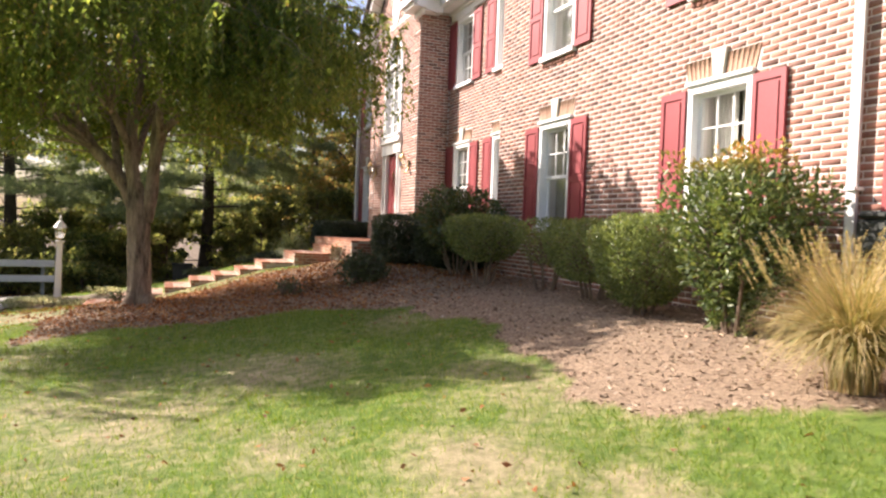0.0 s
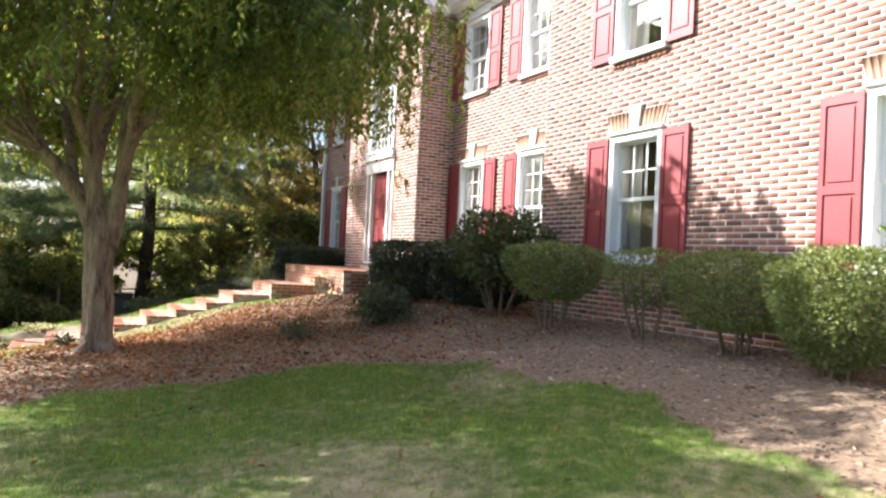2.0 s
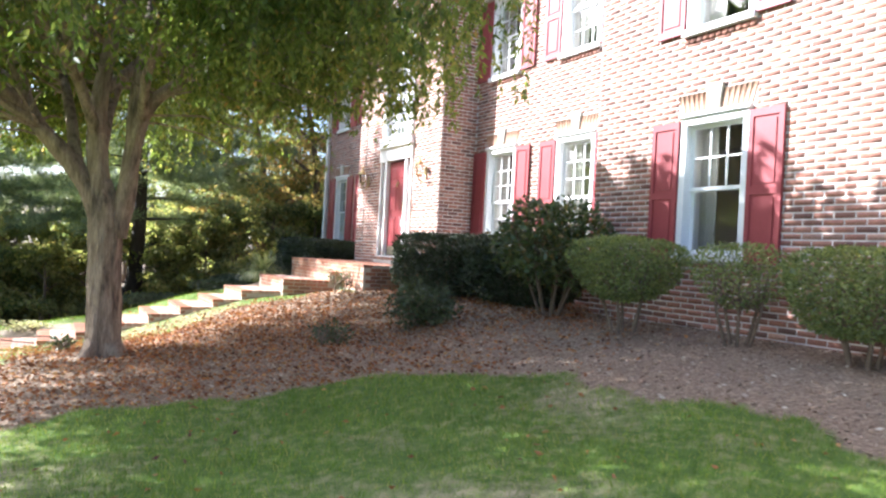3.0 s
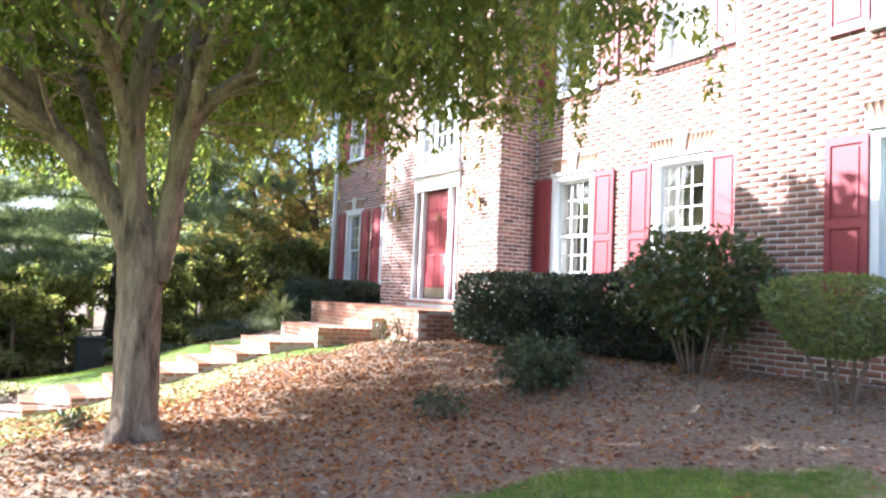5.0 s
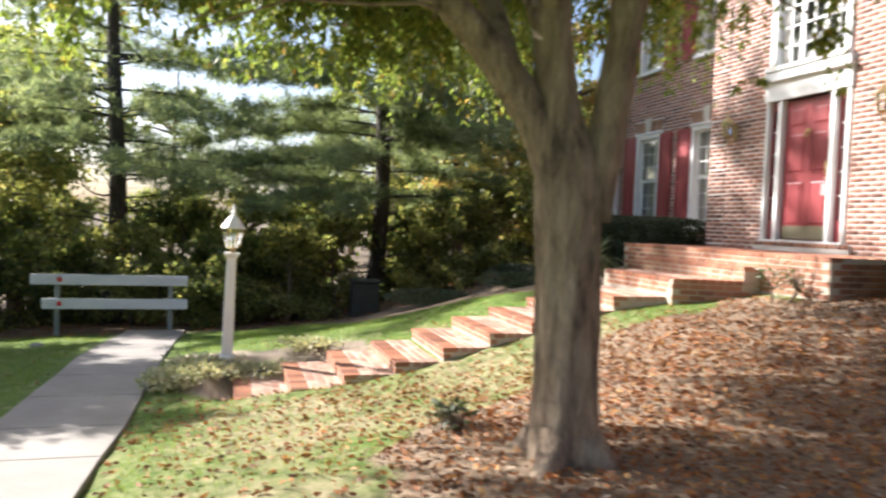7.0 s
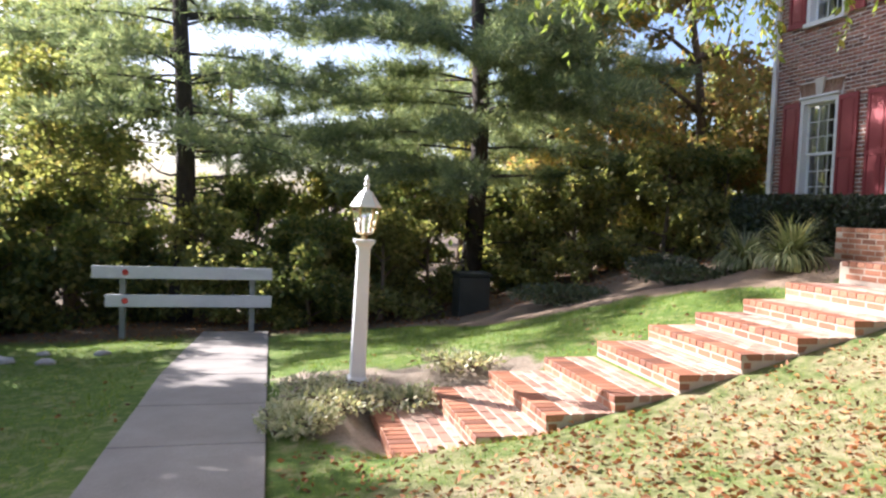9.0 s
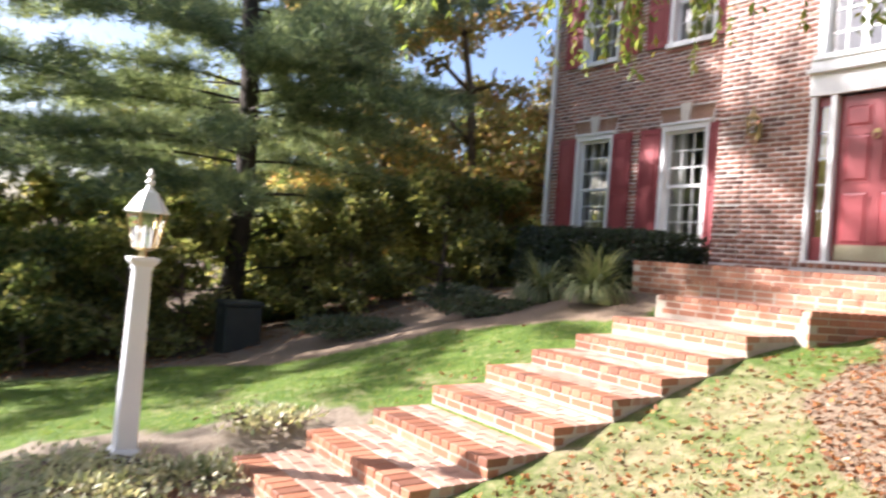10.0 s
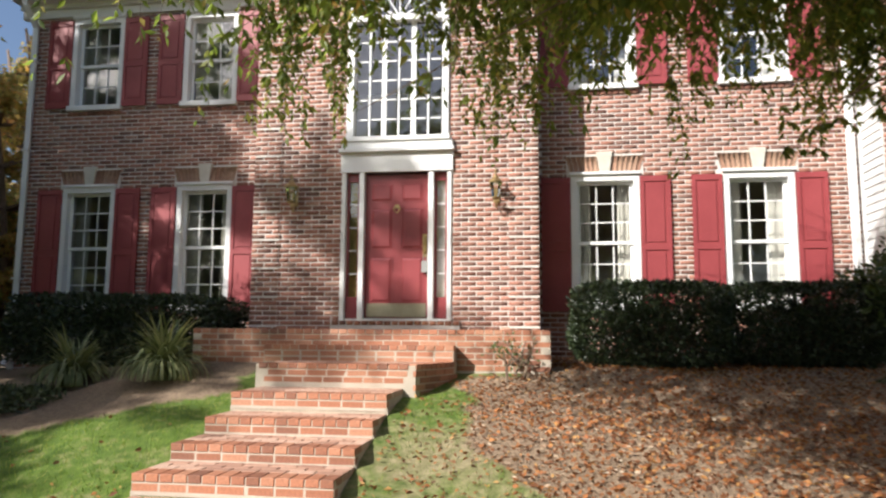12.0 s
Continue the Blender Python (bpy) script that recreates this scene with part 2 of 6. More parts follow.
def ground_material():
    """Grass, bare and dry patches, bark mulch, woodland floor: mixed by the zone values stored on the sheet."""
    m, t, b = nodes_of("ground_cover")
    at = t.nodes.new("ShaderNodeAttribute")
    at.attribute_name = "zone"
    sep = t.nodes.new("ShaderNodeSeparateColor")
    t.links.new(at.outputs["Color"], sep.inputs[0])
    fine, mid, broad = noise_tex(t, 70.0, 5.0, 0.7), noise_tex(t, 9.0, 4.0), noise_tex(t, 0.8, 3.0)
    grass = ramp(t, mid, [(0.3, (0.075, 0.145, 0.012)), (0.55, (0.14, 0.22, 0.022)), (0.8, (0.28, 0.29, 0.08))])
    dry = ramp(t, mid, [(0.3, (0.3, 0.24, 0.13)), (0.7, (0.5, 0.41, 0.25))])
    parched = calc(t, "ADD", at.outputs["Alpha"], calc(t, "MULTIPLY", calc(t, "SUBTRACT", calc(t, "ADD", calc(t, "ADD", broad, mid), noise_tex(t, 2.6, 4.0)), 1.42), 1.1))
    grass = mixc(t, ramp(t, parched, [(0.12, (0, 0, 0)), (0.85, (0.85, 0.85, 0.85))]), grass, dry)
    mulch = ramp(t, noise_tex(t, 26.0, 5.0, 0.75), [(0.3, (0.16, 0.11, 0.07)), (0.5, (0.33, 0.235, 0.15)), (0.72, (0.5, 0.375, 0.25)), (0.85, (0.64, 0.52, 0.39))])
    wood = ramp(t, noise_tex(t, 14.0, 5.0, 0.7), [(0.3, (0.07, 0.05, 0.03)), (0.6, (0.16, 0.11, 0.06)), (0.8, (0.26, 0.18, 0.09))])
    sand = ramp(t, noise_tex(t, 30.0, 4.0), [(0.3, (0.3, 0.23, 0.16)), (0.7, (0.46, 0.38, 0.28))])
    c = mixc(t, sep.outputs[0], grass, mulch)
    c = mixc(t, sep.outputs[1], c, wood)
    c = mixc(t, sep.outputs[2], c, sand)
    t.links.new(mixc(t, 1.0, c, ramp(t, fine, [(0.3, (0.6, 0.6, 0.6)), (0.7, (1.1, 1.1, 1.1))]), "MULTIPLY"), b.inputs["Base Color"])
    b.inputs["Roughness"].default_value = 0.95
    bump(t, b, fine, 0.8, 0.03)
    return m


M["ground"] = ground_material()


# ---- builders ----
ORIGIN = {}


def thing(name, at, label, category, group="", kind=""):
    ob = new(name)
    ob.location = at
    ob.empty_display_size = 0.2
    ORIGIN[ob] = Vector(at)
    return tagged(ob, label, category, group, kind)


def link_mesh(name, me, parent, label=""):
    ob = new(name, me)
    if parent is not None:
        ob.parent = parent
        ORIGIN[ob] = ORIGIN[parent]
    else:
        ORIGIN[ob] = Vector((0, 0, 0))
    if label:
        ob["label"] = label
    return ob


def part(name, bm, material, parent, label="", smooth=False, bevel=0.0):
    """Links a bmesh given in world places as one mesh under a thing or a part."""
    if bevel:
        bmesh.ops.bevel(bm, geom=[e for e in bm.edges], offset=bevel, segments=1, affect="EDGES", clamp_overlap=True)
    bmesh.ops.recalc_face_normals(bm, faces=bm.faces)
    if parent is not None:
        bmesh.ops.translate(bm, verts=bm.verts, vec=-ORIGIN[parent])
    me = bpy.data.meshes.new(name)
    bm.to_mesh(me)
    bm.free()
    me.materials.append(material)
    if smooth:
        me.polygons.foreach_set("use_smooth", [True] * len(me.polygons))
    return link_mesh(name, me, parent, label)


def raw_part(name, verts, faces, material, parent, label="", smooth=False):
    """The same from arrays: verts (n, 3), faces (m, 3 or 4)."""
    v = np.asarray(verts, np.float32)
    if parent is not None:
        v = v - np.array(ORIGIN[parent], np.float32)
    fa = np.asarray(faces, np.int32)
    me = bpy.data.meshes.new(name)
    k = fa.shape[1]
    me.vertices.add(len(v))
    me.vertices.foreach_set("co", v.ravel())
    me.loops.add(fa.size)
    me.loops.foreach_set("vertex_index", fa.ravel())
    me.polygons.add(len(fa))
    me.polygons.foreach_set("loop_start", np.arange(0, fa.size, k, dtype=np.int32))
    me.update(calc_edges=True)
    me.validate()
    me.materials.append(material)
    if smooth:
        me.polygons.foreach_set("use_smooth", [True] * len(me.polygons))
    return link_mesh(name, me, parent, label)


def box(bm, x0, x1, y0, y1, z0, z1):
    m = Matrix.LocRotScale(((x0 + x1) / 2, (y0 + y1) / 2, (z0 + z1) / 2), None, (abs(x1 - x0), abs(y1 - y0), abs(z1 - z0)))
    return bmesh.ops.create_cube(bm, size=1, matrix=m)["verts"]


def boxes(*spans):
    bm = bmesh.new()
    for s in spans:
        box(bm, *s)
    return bm


def ring(bm, x0, x1, y0, y1, z0, z1, side, top, bottom):
    """A picture frame in one piece: depth x0 to x1, outer y and z, with the widths of its members."""
    loops = []
    for xx, a, b, c, d in ((x0, y0, y1, z0, z1), (x0, y0 + side, y1 - side, z0 + bottom, z1 - top), (x1, y0 + side, y1 - side, z0 + bottom, z1 - top), (x1, y0, y1, z0, z1)):
        loops.append([bm.verts.new((xx, p, q)) for p, q in ((a, c), (b, c), (b, d), (a, d))])
    for k in range(4):
        p, q = loops[k], loops[(k + 1) % 4]
        for i in range(4):
            bm.faces.new((p[i], p[(i + 1) % 4], q[(i + 1) % 4], q[i]))


def lathe(bm, cx, cy, rings, seg=12, turn=0.0):
    """Rings of (z, radius) turned about an upright axis, closed at both ends."""
    rows = []
    for z, r in rings:
        rows.append([bm.verts.new((cx + r * math.cos(turn + math.tau * k / seg), cy + r * math.sin(turn + math.tau * k / seg), z)) for k in range(seg)])
    for a, b in zip(rows, rows[1:]):
        for k in range(seg):
            bm.faces.new((a[k], a[(k + 1) % seg], b[(k + 1) % seg], b[k]))
    bm.faces.new(rows[0][::-1])
    bm.faces.new(rows[-1])


def tube(bm, pts, radii, seg=8, wobble=0.0, ridge=0.0):
    """A tapering tube along a line of places."""
    pts = [Vector(p) for p in pts]
    rows = []
    side = None
    for k, p in enumerate(pts):
        d = (pts[min(k + 1, len(pts) - 1)] - pts[max(k - 1, 0)]).normalized()
        if side is None:
            side = d.cross(Vector((0.31, 0.95, 0.1))).normalized()
        side = (side - d * side.dot(d)).normalized()
        up = d.cross(side)
        row = []
        for s in range(seg):
            a = math.tau * s / seg
            r = radii[k] * (1 + wobble * noise.noise(Vector((p.x * 3 + math.cos(a) * 2, p.y * 3 + math.sin(a) * 2, p.z * 1.2))))
            if ridge:
                r *= 1 + ridge * abs(noise.noise(Vector((math.cos(a) * 4.5, math.sin(a) * 4.5, p.z * 1.6)))) + 0.5 * ridge * noise.noise(Vector((math.cos(a) * 11, math.sin(a) * 11, p.z * 5)))
            row.append(bm.verts.new(p + (side * math.cos(a) + up * math.sin(a)) * r))
        rows.append(row)
    for a, b in zip(rows, rows[1:]):
        for k in range(seg):
            bm.faces.new((a[k], a[(k + 1) % seg], b[(k + 1) % seg], b[k]))
    bm.faces.new(rows[0][::-1])
    bm.faces.new(rows[-1])


def smooth_line(pts, n):
    """Catmull-Rom through the places, n steps a span."""
    p = [Vector(q) for q in pts]
    p = [p[0] * 2 - p[1]] + p + [p[-1] * 2 - p[-2]]
    out = []
    for k in range(1, len(p) - 2):
        for s in range(n):
            u = s / n
            a, b, c, d = p[k - 1], p[k], p[k + 1], p[k + 2]
            out.append(0.5 * (2 * b + (c - a) * u + (2 * a - 5 * b + 4 * c - d) * u * u + (3 * b - a - 3 * c + d) * u ** 3))
    return out + [p[-2]]


def leaf_arrays(rng, at, along, length, width, fold=0.25, droop=0.0):
    """Pointed leaves: places (n, 3), ways (n, 3), lengths (n,), widths (n,). Two triangles each, folded at the midrib."""
    n = len(at)
    d = along / (np.linalg.norm(along, axis=1, keepdims=True) + 1e-9)
    r = rng.normal(size=(n, 3))
    s = np.cross(d, r)
    s /= np.linalg.norm(s, axis=1, keepdims=True) + 1e-9
    u = np.cross(s, d)
    L, W = length[:, None], width[:, None]
    base, tip = at, at + d * L
    mid = at + d * L * 0.45
    a = mid + s * W * 0.5 + u * W * fold
    b = mid - s * W * 0.5 + u * W * fold
    v = np.stack([base, a, tip, b], 1).reshape(-1, 3)
    k = np.arange(n, dtype=np.int32)[:, None] * 4
    f = np.concatenate([k + [0, 1, 2], k + [0, 2, 3]], 1).reshape(-1, 3)
    return v, f


def unit(rng, n):
    v = rng.normal(size=(n, 3))
    return v / np.linalg.norm(v, axis=1, keepdims=True)


# ---- ground ----
GX = np.array([-12, -5, -2.5, 0, 2.5, 4.5, 6.5, 14.0])
GY = np.array([-10, 0, 7, 14, 17, 20, 26, 34.0])
GZ = np.array([
    [0.05, 0.10, 0.15, 0.25, 0.45, 0.70, 0.80, 0.80],
    [0.05, 0.10, 0.15, 0.25, 0.45, 0.75, 0.95, 0.95],
    [0.00, 0.05, 0.10, 0.20, 0.57, 0.93, 1.02, 1.00],
    [-0.35, -0.15, 0.02, 0.30, 0.60, 0.98, 1.05, 1.00],
    [-0.60, -0.36, -0.24, -0.02, 0.65, 1.00, 1.06, 1.05],
    [-0.75, -0.46, -0.28, 0.06, 0.69, 1.1, 1.14, 1.05],
    [-1.10, -0.85, -0.80, -0.65, -0.12, 0.40, 0.72, 0.65],
    [-1.80, -1.60, -1.50, -1.20, -0.90, -0.60, -0.50, -0.50]])


def ease(a, xs):
    """Cell and softened share of each value on a row of grid lines."""
    a = np.clip(a, xs[0], xs[-1])
    k = np.clip(np.searchsorted(xs, a, side="right") - 1, 0, len(xs) - 2)
    u = (a - xs[k]) / (xs[k + 1] - xs[k])
    return k, 0.7 * u + 0.3 * u * u * (3 - 2 * u)


def ground_z(x, y):
    x, y = np.asarray(x, float), np.asarray(y, float)
    px = x
    flat = np.clip((0.95 - np.abs(x + 3.55)) / 0.3, 0, 1) * (y < 26.2)
    x = x * (1 - flat) - 3.55 * flat
    i, u = ease(x, GX)
    j, v = ease(y, GY)
    z = (GZ[j, i] * (1 - u) + GZ[j, i + 1] * u) * (1 - v) + (GZ[j + 1, i] * (1 - u) + GZ[j + 1, i + 1] * u) * v
    ripple = 0.015 * np.sin(2.3 * x + 0.7 * y) * np.sin(1.9 * y - 0.8 * x) + 0.008 * np.sin(7.1 * x + 1.3) * np.sin(6.3 * y)
    z = z + ripple
    under = np.clip((1.05 - np.abs(y - 18.33)) / 0.4, 0, 1) * np.clip((px + 2.35) / 0.4, 0, 1) * np.clip((2.95 - px) / 0.5, 0, 1)
    return z * (1 - under) + (0.02 + 0.268 * px) * under


def gz(x, y):
    return float(ground_z(x, y))


def inside(x, y, poly):
    """Whether places lie in a polygon."""
    x, y = np.asarray(x), np.asarray(y)
    hit = np.zeros(x.shape, bool)
    for (xa, ya), (xb, yb) in zip(poly, poly[1:] + poly[:1]):
        cross = (ya > y) != (yb > y)
        hit ^= cross & (x < (xb - xa) * (y - ya) / ((yb - ya) if yb != ya else 1e-9) + xa)
    return hit


BED = [(-1.45, 13.2), (-1.6, 11.4), (-1.45, 10.4), (-0.6, 10.9), (0.5, 10.85), (1.5, 10.5), (2.4, 10.3), (3.1, 9.4), (3.36, 8.1), (3.42, 7.2), (3.3, 6.6), (3.15, 5.7), (2.97, 4.9), (3.15, 4.3),
       (3.5, 3.7), (4.1, 3.1), (6.0, 2.3), (6.6, 2.3), (6.6, 16.3), (4.2, 16.3), (3.9, 17.1), (2.7, 17.0), (1.6, 16.5), (0.4, 15.8), (-0.5, 15.0), (-1.2, 14.2)]
BED_LEFT = [(-0.8, 24.7), (0.3, 22.6), (1.9, 20.9), (2.7, 19.6), (4.1, 19.3), (6.6, 20.0), (6.6, 24.6), (4.0, 25.6), (1.5, 26.8)]
LAMP_BED = [(-2.9, 20.0), (-2.9, 18.3), (-2.5, 17.6), (-1.6, 18.5), (-0.4, 18.7), (-0.3, 19.1), (-1.2, 19.7), (-2.1, 20.1)]


def wavy(x, y):
    return x + 0.12 * np.sin(3.1 * y + 0.4) + 0.05 * np.sin(9.0 * y + x), y + 0.12 * np.sin(2.7 * x) + 0.05 * np.sin(8.0 * x + 2)


def lawn_at(x, y):
    xx, yy = wavy(x, y)
    on = ~(inside(xx, yy, BED) | inside(xx, yy, BED_LEFT) | inside(xx, yy, LAMP_BED))
    walkway = (x > -4.06) & (x < -2.92) & (y < 25.0)
    stairs = (x > -2.4) & (x < 4.2) & (y > 17.5) & (y < 19.2)
    return on & ~walkway & ~stairs & (x < 6.3) & (y < 24.5 + 0.5 * np.sin(x))


DRY = [(-0.3, 6.9, 0.8), (-0.1, 5.8, 0.8), (0.4, 6.4, 0.6), (1.2, 7.1, 0.8), (2.9, 5.0, 0.7), (1.9, 4.0, 0.5), (2.4, 3.3, 0.3), (-1.2, 9.3, 0.7), (2.9, 8.8, 0.5), (-1.5, 15.7, 1.3), (0.2, 16.6, 1.1), (1.6, 17.1, 0.7), (-1.9, 13.5, 0.9),
       (-1.2, 4.6, 0.4), (0.9, 4.9, 0.35), (-6.0, 12.0, 0.7), (-5.2, 6.0, 0.8)]


def dryness(x, y):
    """How parched the turf is: soft patches with uneven rims."""
    d = np.zeros(np.shape(x))
    for cx, cy, r in DRY:
        rim = 1 + 0.3 * np.sin(3.1 * x + 2.3 * y) + 0.2 * np.sin(7.0 * x - 5.0 * y)
        d = np.maximum(d, 0.62 * np.exp(-((x - cx) ** 2 + ((y - cy) * 0.8) ** 2) / (r * r * rim)))
    return d


def build_ground():
    near_x = np.arange(-9.0, 7.0, 0.1)
    near_y = np.arange(-3.0, 31.0, 0.1)
    xs = np.concatenate([[-900, -300, -100, -50, -30, -20, -14, -11], near_x, [8, 10, 14, 20, 30, 50, 100, 300, 900]])
    ys = np.concatenate([[-900, -300, -100, -50, -30, -18, -10, -6], near_y, [32, 34, 38, 44, 52, 65, 100, 300, 900]])
    X, Y = np.meshgrid(xs, ys)
    Z = ground_z(X, Y)
    w, h = len(xs), len(ys)
    v = np.stack([X, Y, Z], -1).reshape(-1, 3)
    k = (np.arange(h - 1)[:, None] * w + np.arange(w - 1)).ravel()
    f = np.stack([k, k + 1, k + w + 1, k + w], 1)
    ob = raw_part("ground", v, f, M["ground"], None, smooth=True)
    tagged(ob, "sloping ground of lawn, bark mulch and woodland soil", "ground", kind="structure")
    x, y = v[:, 0], v[:, 1]
    xx, yy = wavy(x, y)
    zone = np.zeros((len(v), 4), np.float32)
    zone[:, 0] = inside(xx, yy, BED) | inside(xx, yy, BED_LEFT)
    zone[:, 1] = np.clip((yy - 24.3) / 0.8, 0, 1) * (1 - zone[:, 0])
    zone[:, 2] = inside(xx, yy, LAMP_BED)
    zone[:, 3] = dryness(x, y)
    a = ob.data.color_attributes.new("zone", "FLOAT_COLOR", "POINT")
    a.data.foreach_set("color", zone.ravel())


build_ground()


def build_walkway():
    """A concrete path of slabs that follows the slope."""
    t = thing("pavement", (-3.55, 18, gz(-3.55, 18)), "pale concrete garden path of square slabs", "path", kind="structure")
    y = -9.0
    while y < 24.8:
        y1 = y + 1.22
        bm = bmesh.new()
        vs = box(bm, -4.03, -2.95, y + 0.006, y1 - 0.006, -0.1, 0.0)
        for v in vs:
            v.co.z += (gz(-3.55, v.co.y) + 0.035)
        part("slab", bm, M["concrete"], t, bevel=0.008)
        y = y1


build_walkway()


# ---- house ----
WING, BAY, FRONT = 6.37, 5.62, 5.65   # brick faces of the wings, the entrance bay and the block that stands forward
BAY_R, BAY_L, MID = 16.28, 20.34, 18.25
STEP_Y = 11.88                  # the corner where the block steps forward
END_R, END_L = -1.0, 24.65
EAVE, BASE = 6.74, 0.4
house = thing("house", (WING + 4, MID, 0.9), "two-storey red brick house with burgundy shutters and white trim", "house")

LOWER = dict(z0=1.80, z1=3.68, rows=3)
UPPER = dict(z0=5.04, z1=6.53, rows=2)
LOWER_F = dict(z0=1.86, z1=3.43, rows=2)
UPPER_F = dict(z0=4.47, z1=5.95, rows=2)
# centre, half width of the casing
WINDOWS = [(15.34, 0.485), (13.23, 0.48), (21.48, 0.46), (23.45, 0.46)]
FRONT_WINDOWS = [(9.92, 0.475), (6.48, 0.485), (3.62, 0.485)]


def wall_sheet(name, face_axis, face, back_face, u0, u1, z0, z1, holes):
    """A wall of real thickness with holes through it, made of the cells that the holes leave."""
    us = sorted({u0, u1, *[h[0] for h in holes], *[h[1] for h in holes]})
    zs = sorted({z0, z1, *[h[2] for h in holes], *[h[3] for h in holes]})
    us, zs = [u for u in us if u0 <= u <= u1], [z for z in zs if z0 <= z <= z1]
    solid = {}
    for i in range(len(us) - 1):
        for j in range(len(zs) - 1):
            um, zm = (us[i] + us[i + 1]) / 2, (zs[j] + zs[j + 1]) / 2
            solid[i, j] = not any(h[0] < um < h[1] and h[2] < zm < h[3] for h in holes)
    bm = bmesh.new()

    def P(u, z, d):
        return (d, u, z) if face_axis == "x" else (u, d, z)

    def quad(*c):
        bm.faces.new([bm.verts.new(p) for p in c])

    for (i, j), s in solid.items():
        if not s:
            continue
        a, b, c, d = us[i], us[i + 1], zs[j], zs[j + 1]
        for q in (face, back_face):
            quad(P(a, c, q), P(b, c, q), P(b, d, q), P(a, d, q))
        if not solid.get((i - 1, j)):
            quad(P(a, c, face), P(a, d, face), P(a, d, back_face), P(a, c, back_face))
        if not solid.get((i + 1, j)):
            quad(P(b, c, face), P(b, d, face), P(b, d, back_face), P(b, c, back_face))
        if not solid.get((i, j - 1)):
            quad(P(a, c, face), P(b, c, face), P(b, c, back_face), P(a, c, back_face))
        if not solid.get((i, j + 1)):
            quad(P(a, d, face), P(b, d, face), P(b, d, back_face), P(a, d, back_face))
    bmesh.ops.remove_doubles(bm, verts=bm.verts, dist=1e-5)
    return part(name, bm, M["mortar"], house, "brick wall with pale mortar joints")


def brick_spans(u0, u1, z0, z1, holes, arcs=()):
    """Running bond: yields (a, b, bottom, top) of every brick that the holes leave."""
    course, pitch, joint = 0.0677, 0.213, 0.010
    k0, k1 = int(z0 / course), int(z1 / course) + 1
    for k in range(k0, k1):
        zb = k * course
        zt = zb + course - joint
        if zb < z0 or zt > z1 + 0.02:
            continue
        u = u0 - (pitch / 2 if k % 2 else 0)
        cuts = [(h[0], h[1]) for h in holes if h[2] < zt - 0.02 and h[3] > zb + 0.02]
        for cu, cz, r in arcs:
            dz = zb + 0.03 - cz
            if 0 < dz < r:
                cuts.append((cu - math.sqrt(r * r - dz * dz), cu + math.sqrt(r * r - dz * dz)))
        while u < u1:
            pieces = [(max(u, u0), min(u + pitch - joint, u1))]
            for c0, c1 in cuts:
                nxt = []
                for a, b in pieces:
                    if c1 <= a or c0 >= b:
                        nxt.append((a, b))
                        continue
                    if a < c0:
                        nxt.append((a, c0))
                    if b > c1:
                        nxt.append((c1, b))
                pieces = nxt
            for a, b in pieces:
                if b - a > 0.03:
                    yield a, b, zb, zt
            u += pitch


def brick_mesh(face_axis, face, out, spans, rng):
    """Bricks as boxes that stand out of the mortar by a few millimetres, uneven."""
    s = np.array(spans)
    n = len(s)
    proud = out * (0.0025 + 0.002 * rng.random(n))
    skew = rng.normal(0, 0.0012, (n, 4))
    a, b, c, d = s[:, 0], s[:, 1], s[:, 2] + skew[:, 0], s[:, 3] + skew[:, 1]
    inner, outer = np.full(n, face - out * 0.01), face + proud
    ch = 0.003
    corners = [(a, c, inner), (b, c, inner), (b, d, inner), (a, d, inner),
               (a + ch, c + ch, outer), (b - ch, c + ch, outer), (b - ch, d - ch, outer), (a + ch, d - ch, outer)]
    v = np.stack([np.stack((w, u, z) if face_axis == "x" else (u, w, z), -1) for u, z, w in corners], 1).reshape(-1, 3)
    f0 = np.array([[4, 5, 6, 7], [0, 1, 5, 4], [1, 2, 6, 5], [2, 3, 7, 6], [3, 0, 4, 7]])
    if (face_axis == "x") == (out < 0):
        f0 = f0[:, ::-1]
    f = (np.arange(n)[:, None, None] * 8 + f0[None]).reshape(-1, 4)
    return v, f


def hole_list(windows, lower, upper):
    body, dressed = [], []
    for yc, hw in windows:
        for lv in (lower, upper):
            body.append((yc - hw + 0.06, yc + hw - 0.06, lv["z0"] - 0.02, lv["z1"] - 0.05))
            dressed.append((yc - hw, yc + hw, lv["z0"] - 0.09, lv["z1"]))
        dressed.append((yc - hw - 0.06, yc + hw + 0.06, lower["z1"], lower["z1"] + 0.27))
    return body, dressed


rb = np.random.default_rng(11)
body_holes, dress_holes = hole_list(WINDOWS, LOWER, UPPER)
front_holes, front_dress = hole_list(FRONT_WINDOWS, LOWER_F, UPPER_F)
wall_f = wall_sheet("wall", "x", FRONT, FRONT + 0.3, END_R, STEP_Y, BASE, EAVE + 0.1, front_holes)
wall_side = wall_sheet("wall", "y", STEP_Y, STEP_Y - 0.3, FRONT + 0.3, WING + 0.3, BASE, EAVE + 0.1, [])
wall_r = wall_sheet("wall", "x", WING, WING + 0.3, STEP_Y, BAY_R, BASE, EAVE + 0.1, [h for h in body_holes if h[1] < BAY_R])
wall_l = wall_sheet("wall", "x", WING, WING + 0.3, BAY_L, END_L, BASE, EAVE + 0.1, [h for h in body_holes if h[0] > BAY_L])
DOOR_Z0, DOOR_Z1 = 1.58, 3.63
DOOR_HALF = 0.78                # with the sidelights and casings
ARCH_HALF, ARCH_Z0, ARCH_SPRING = 0.73, 4.02, 5.92
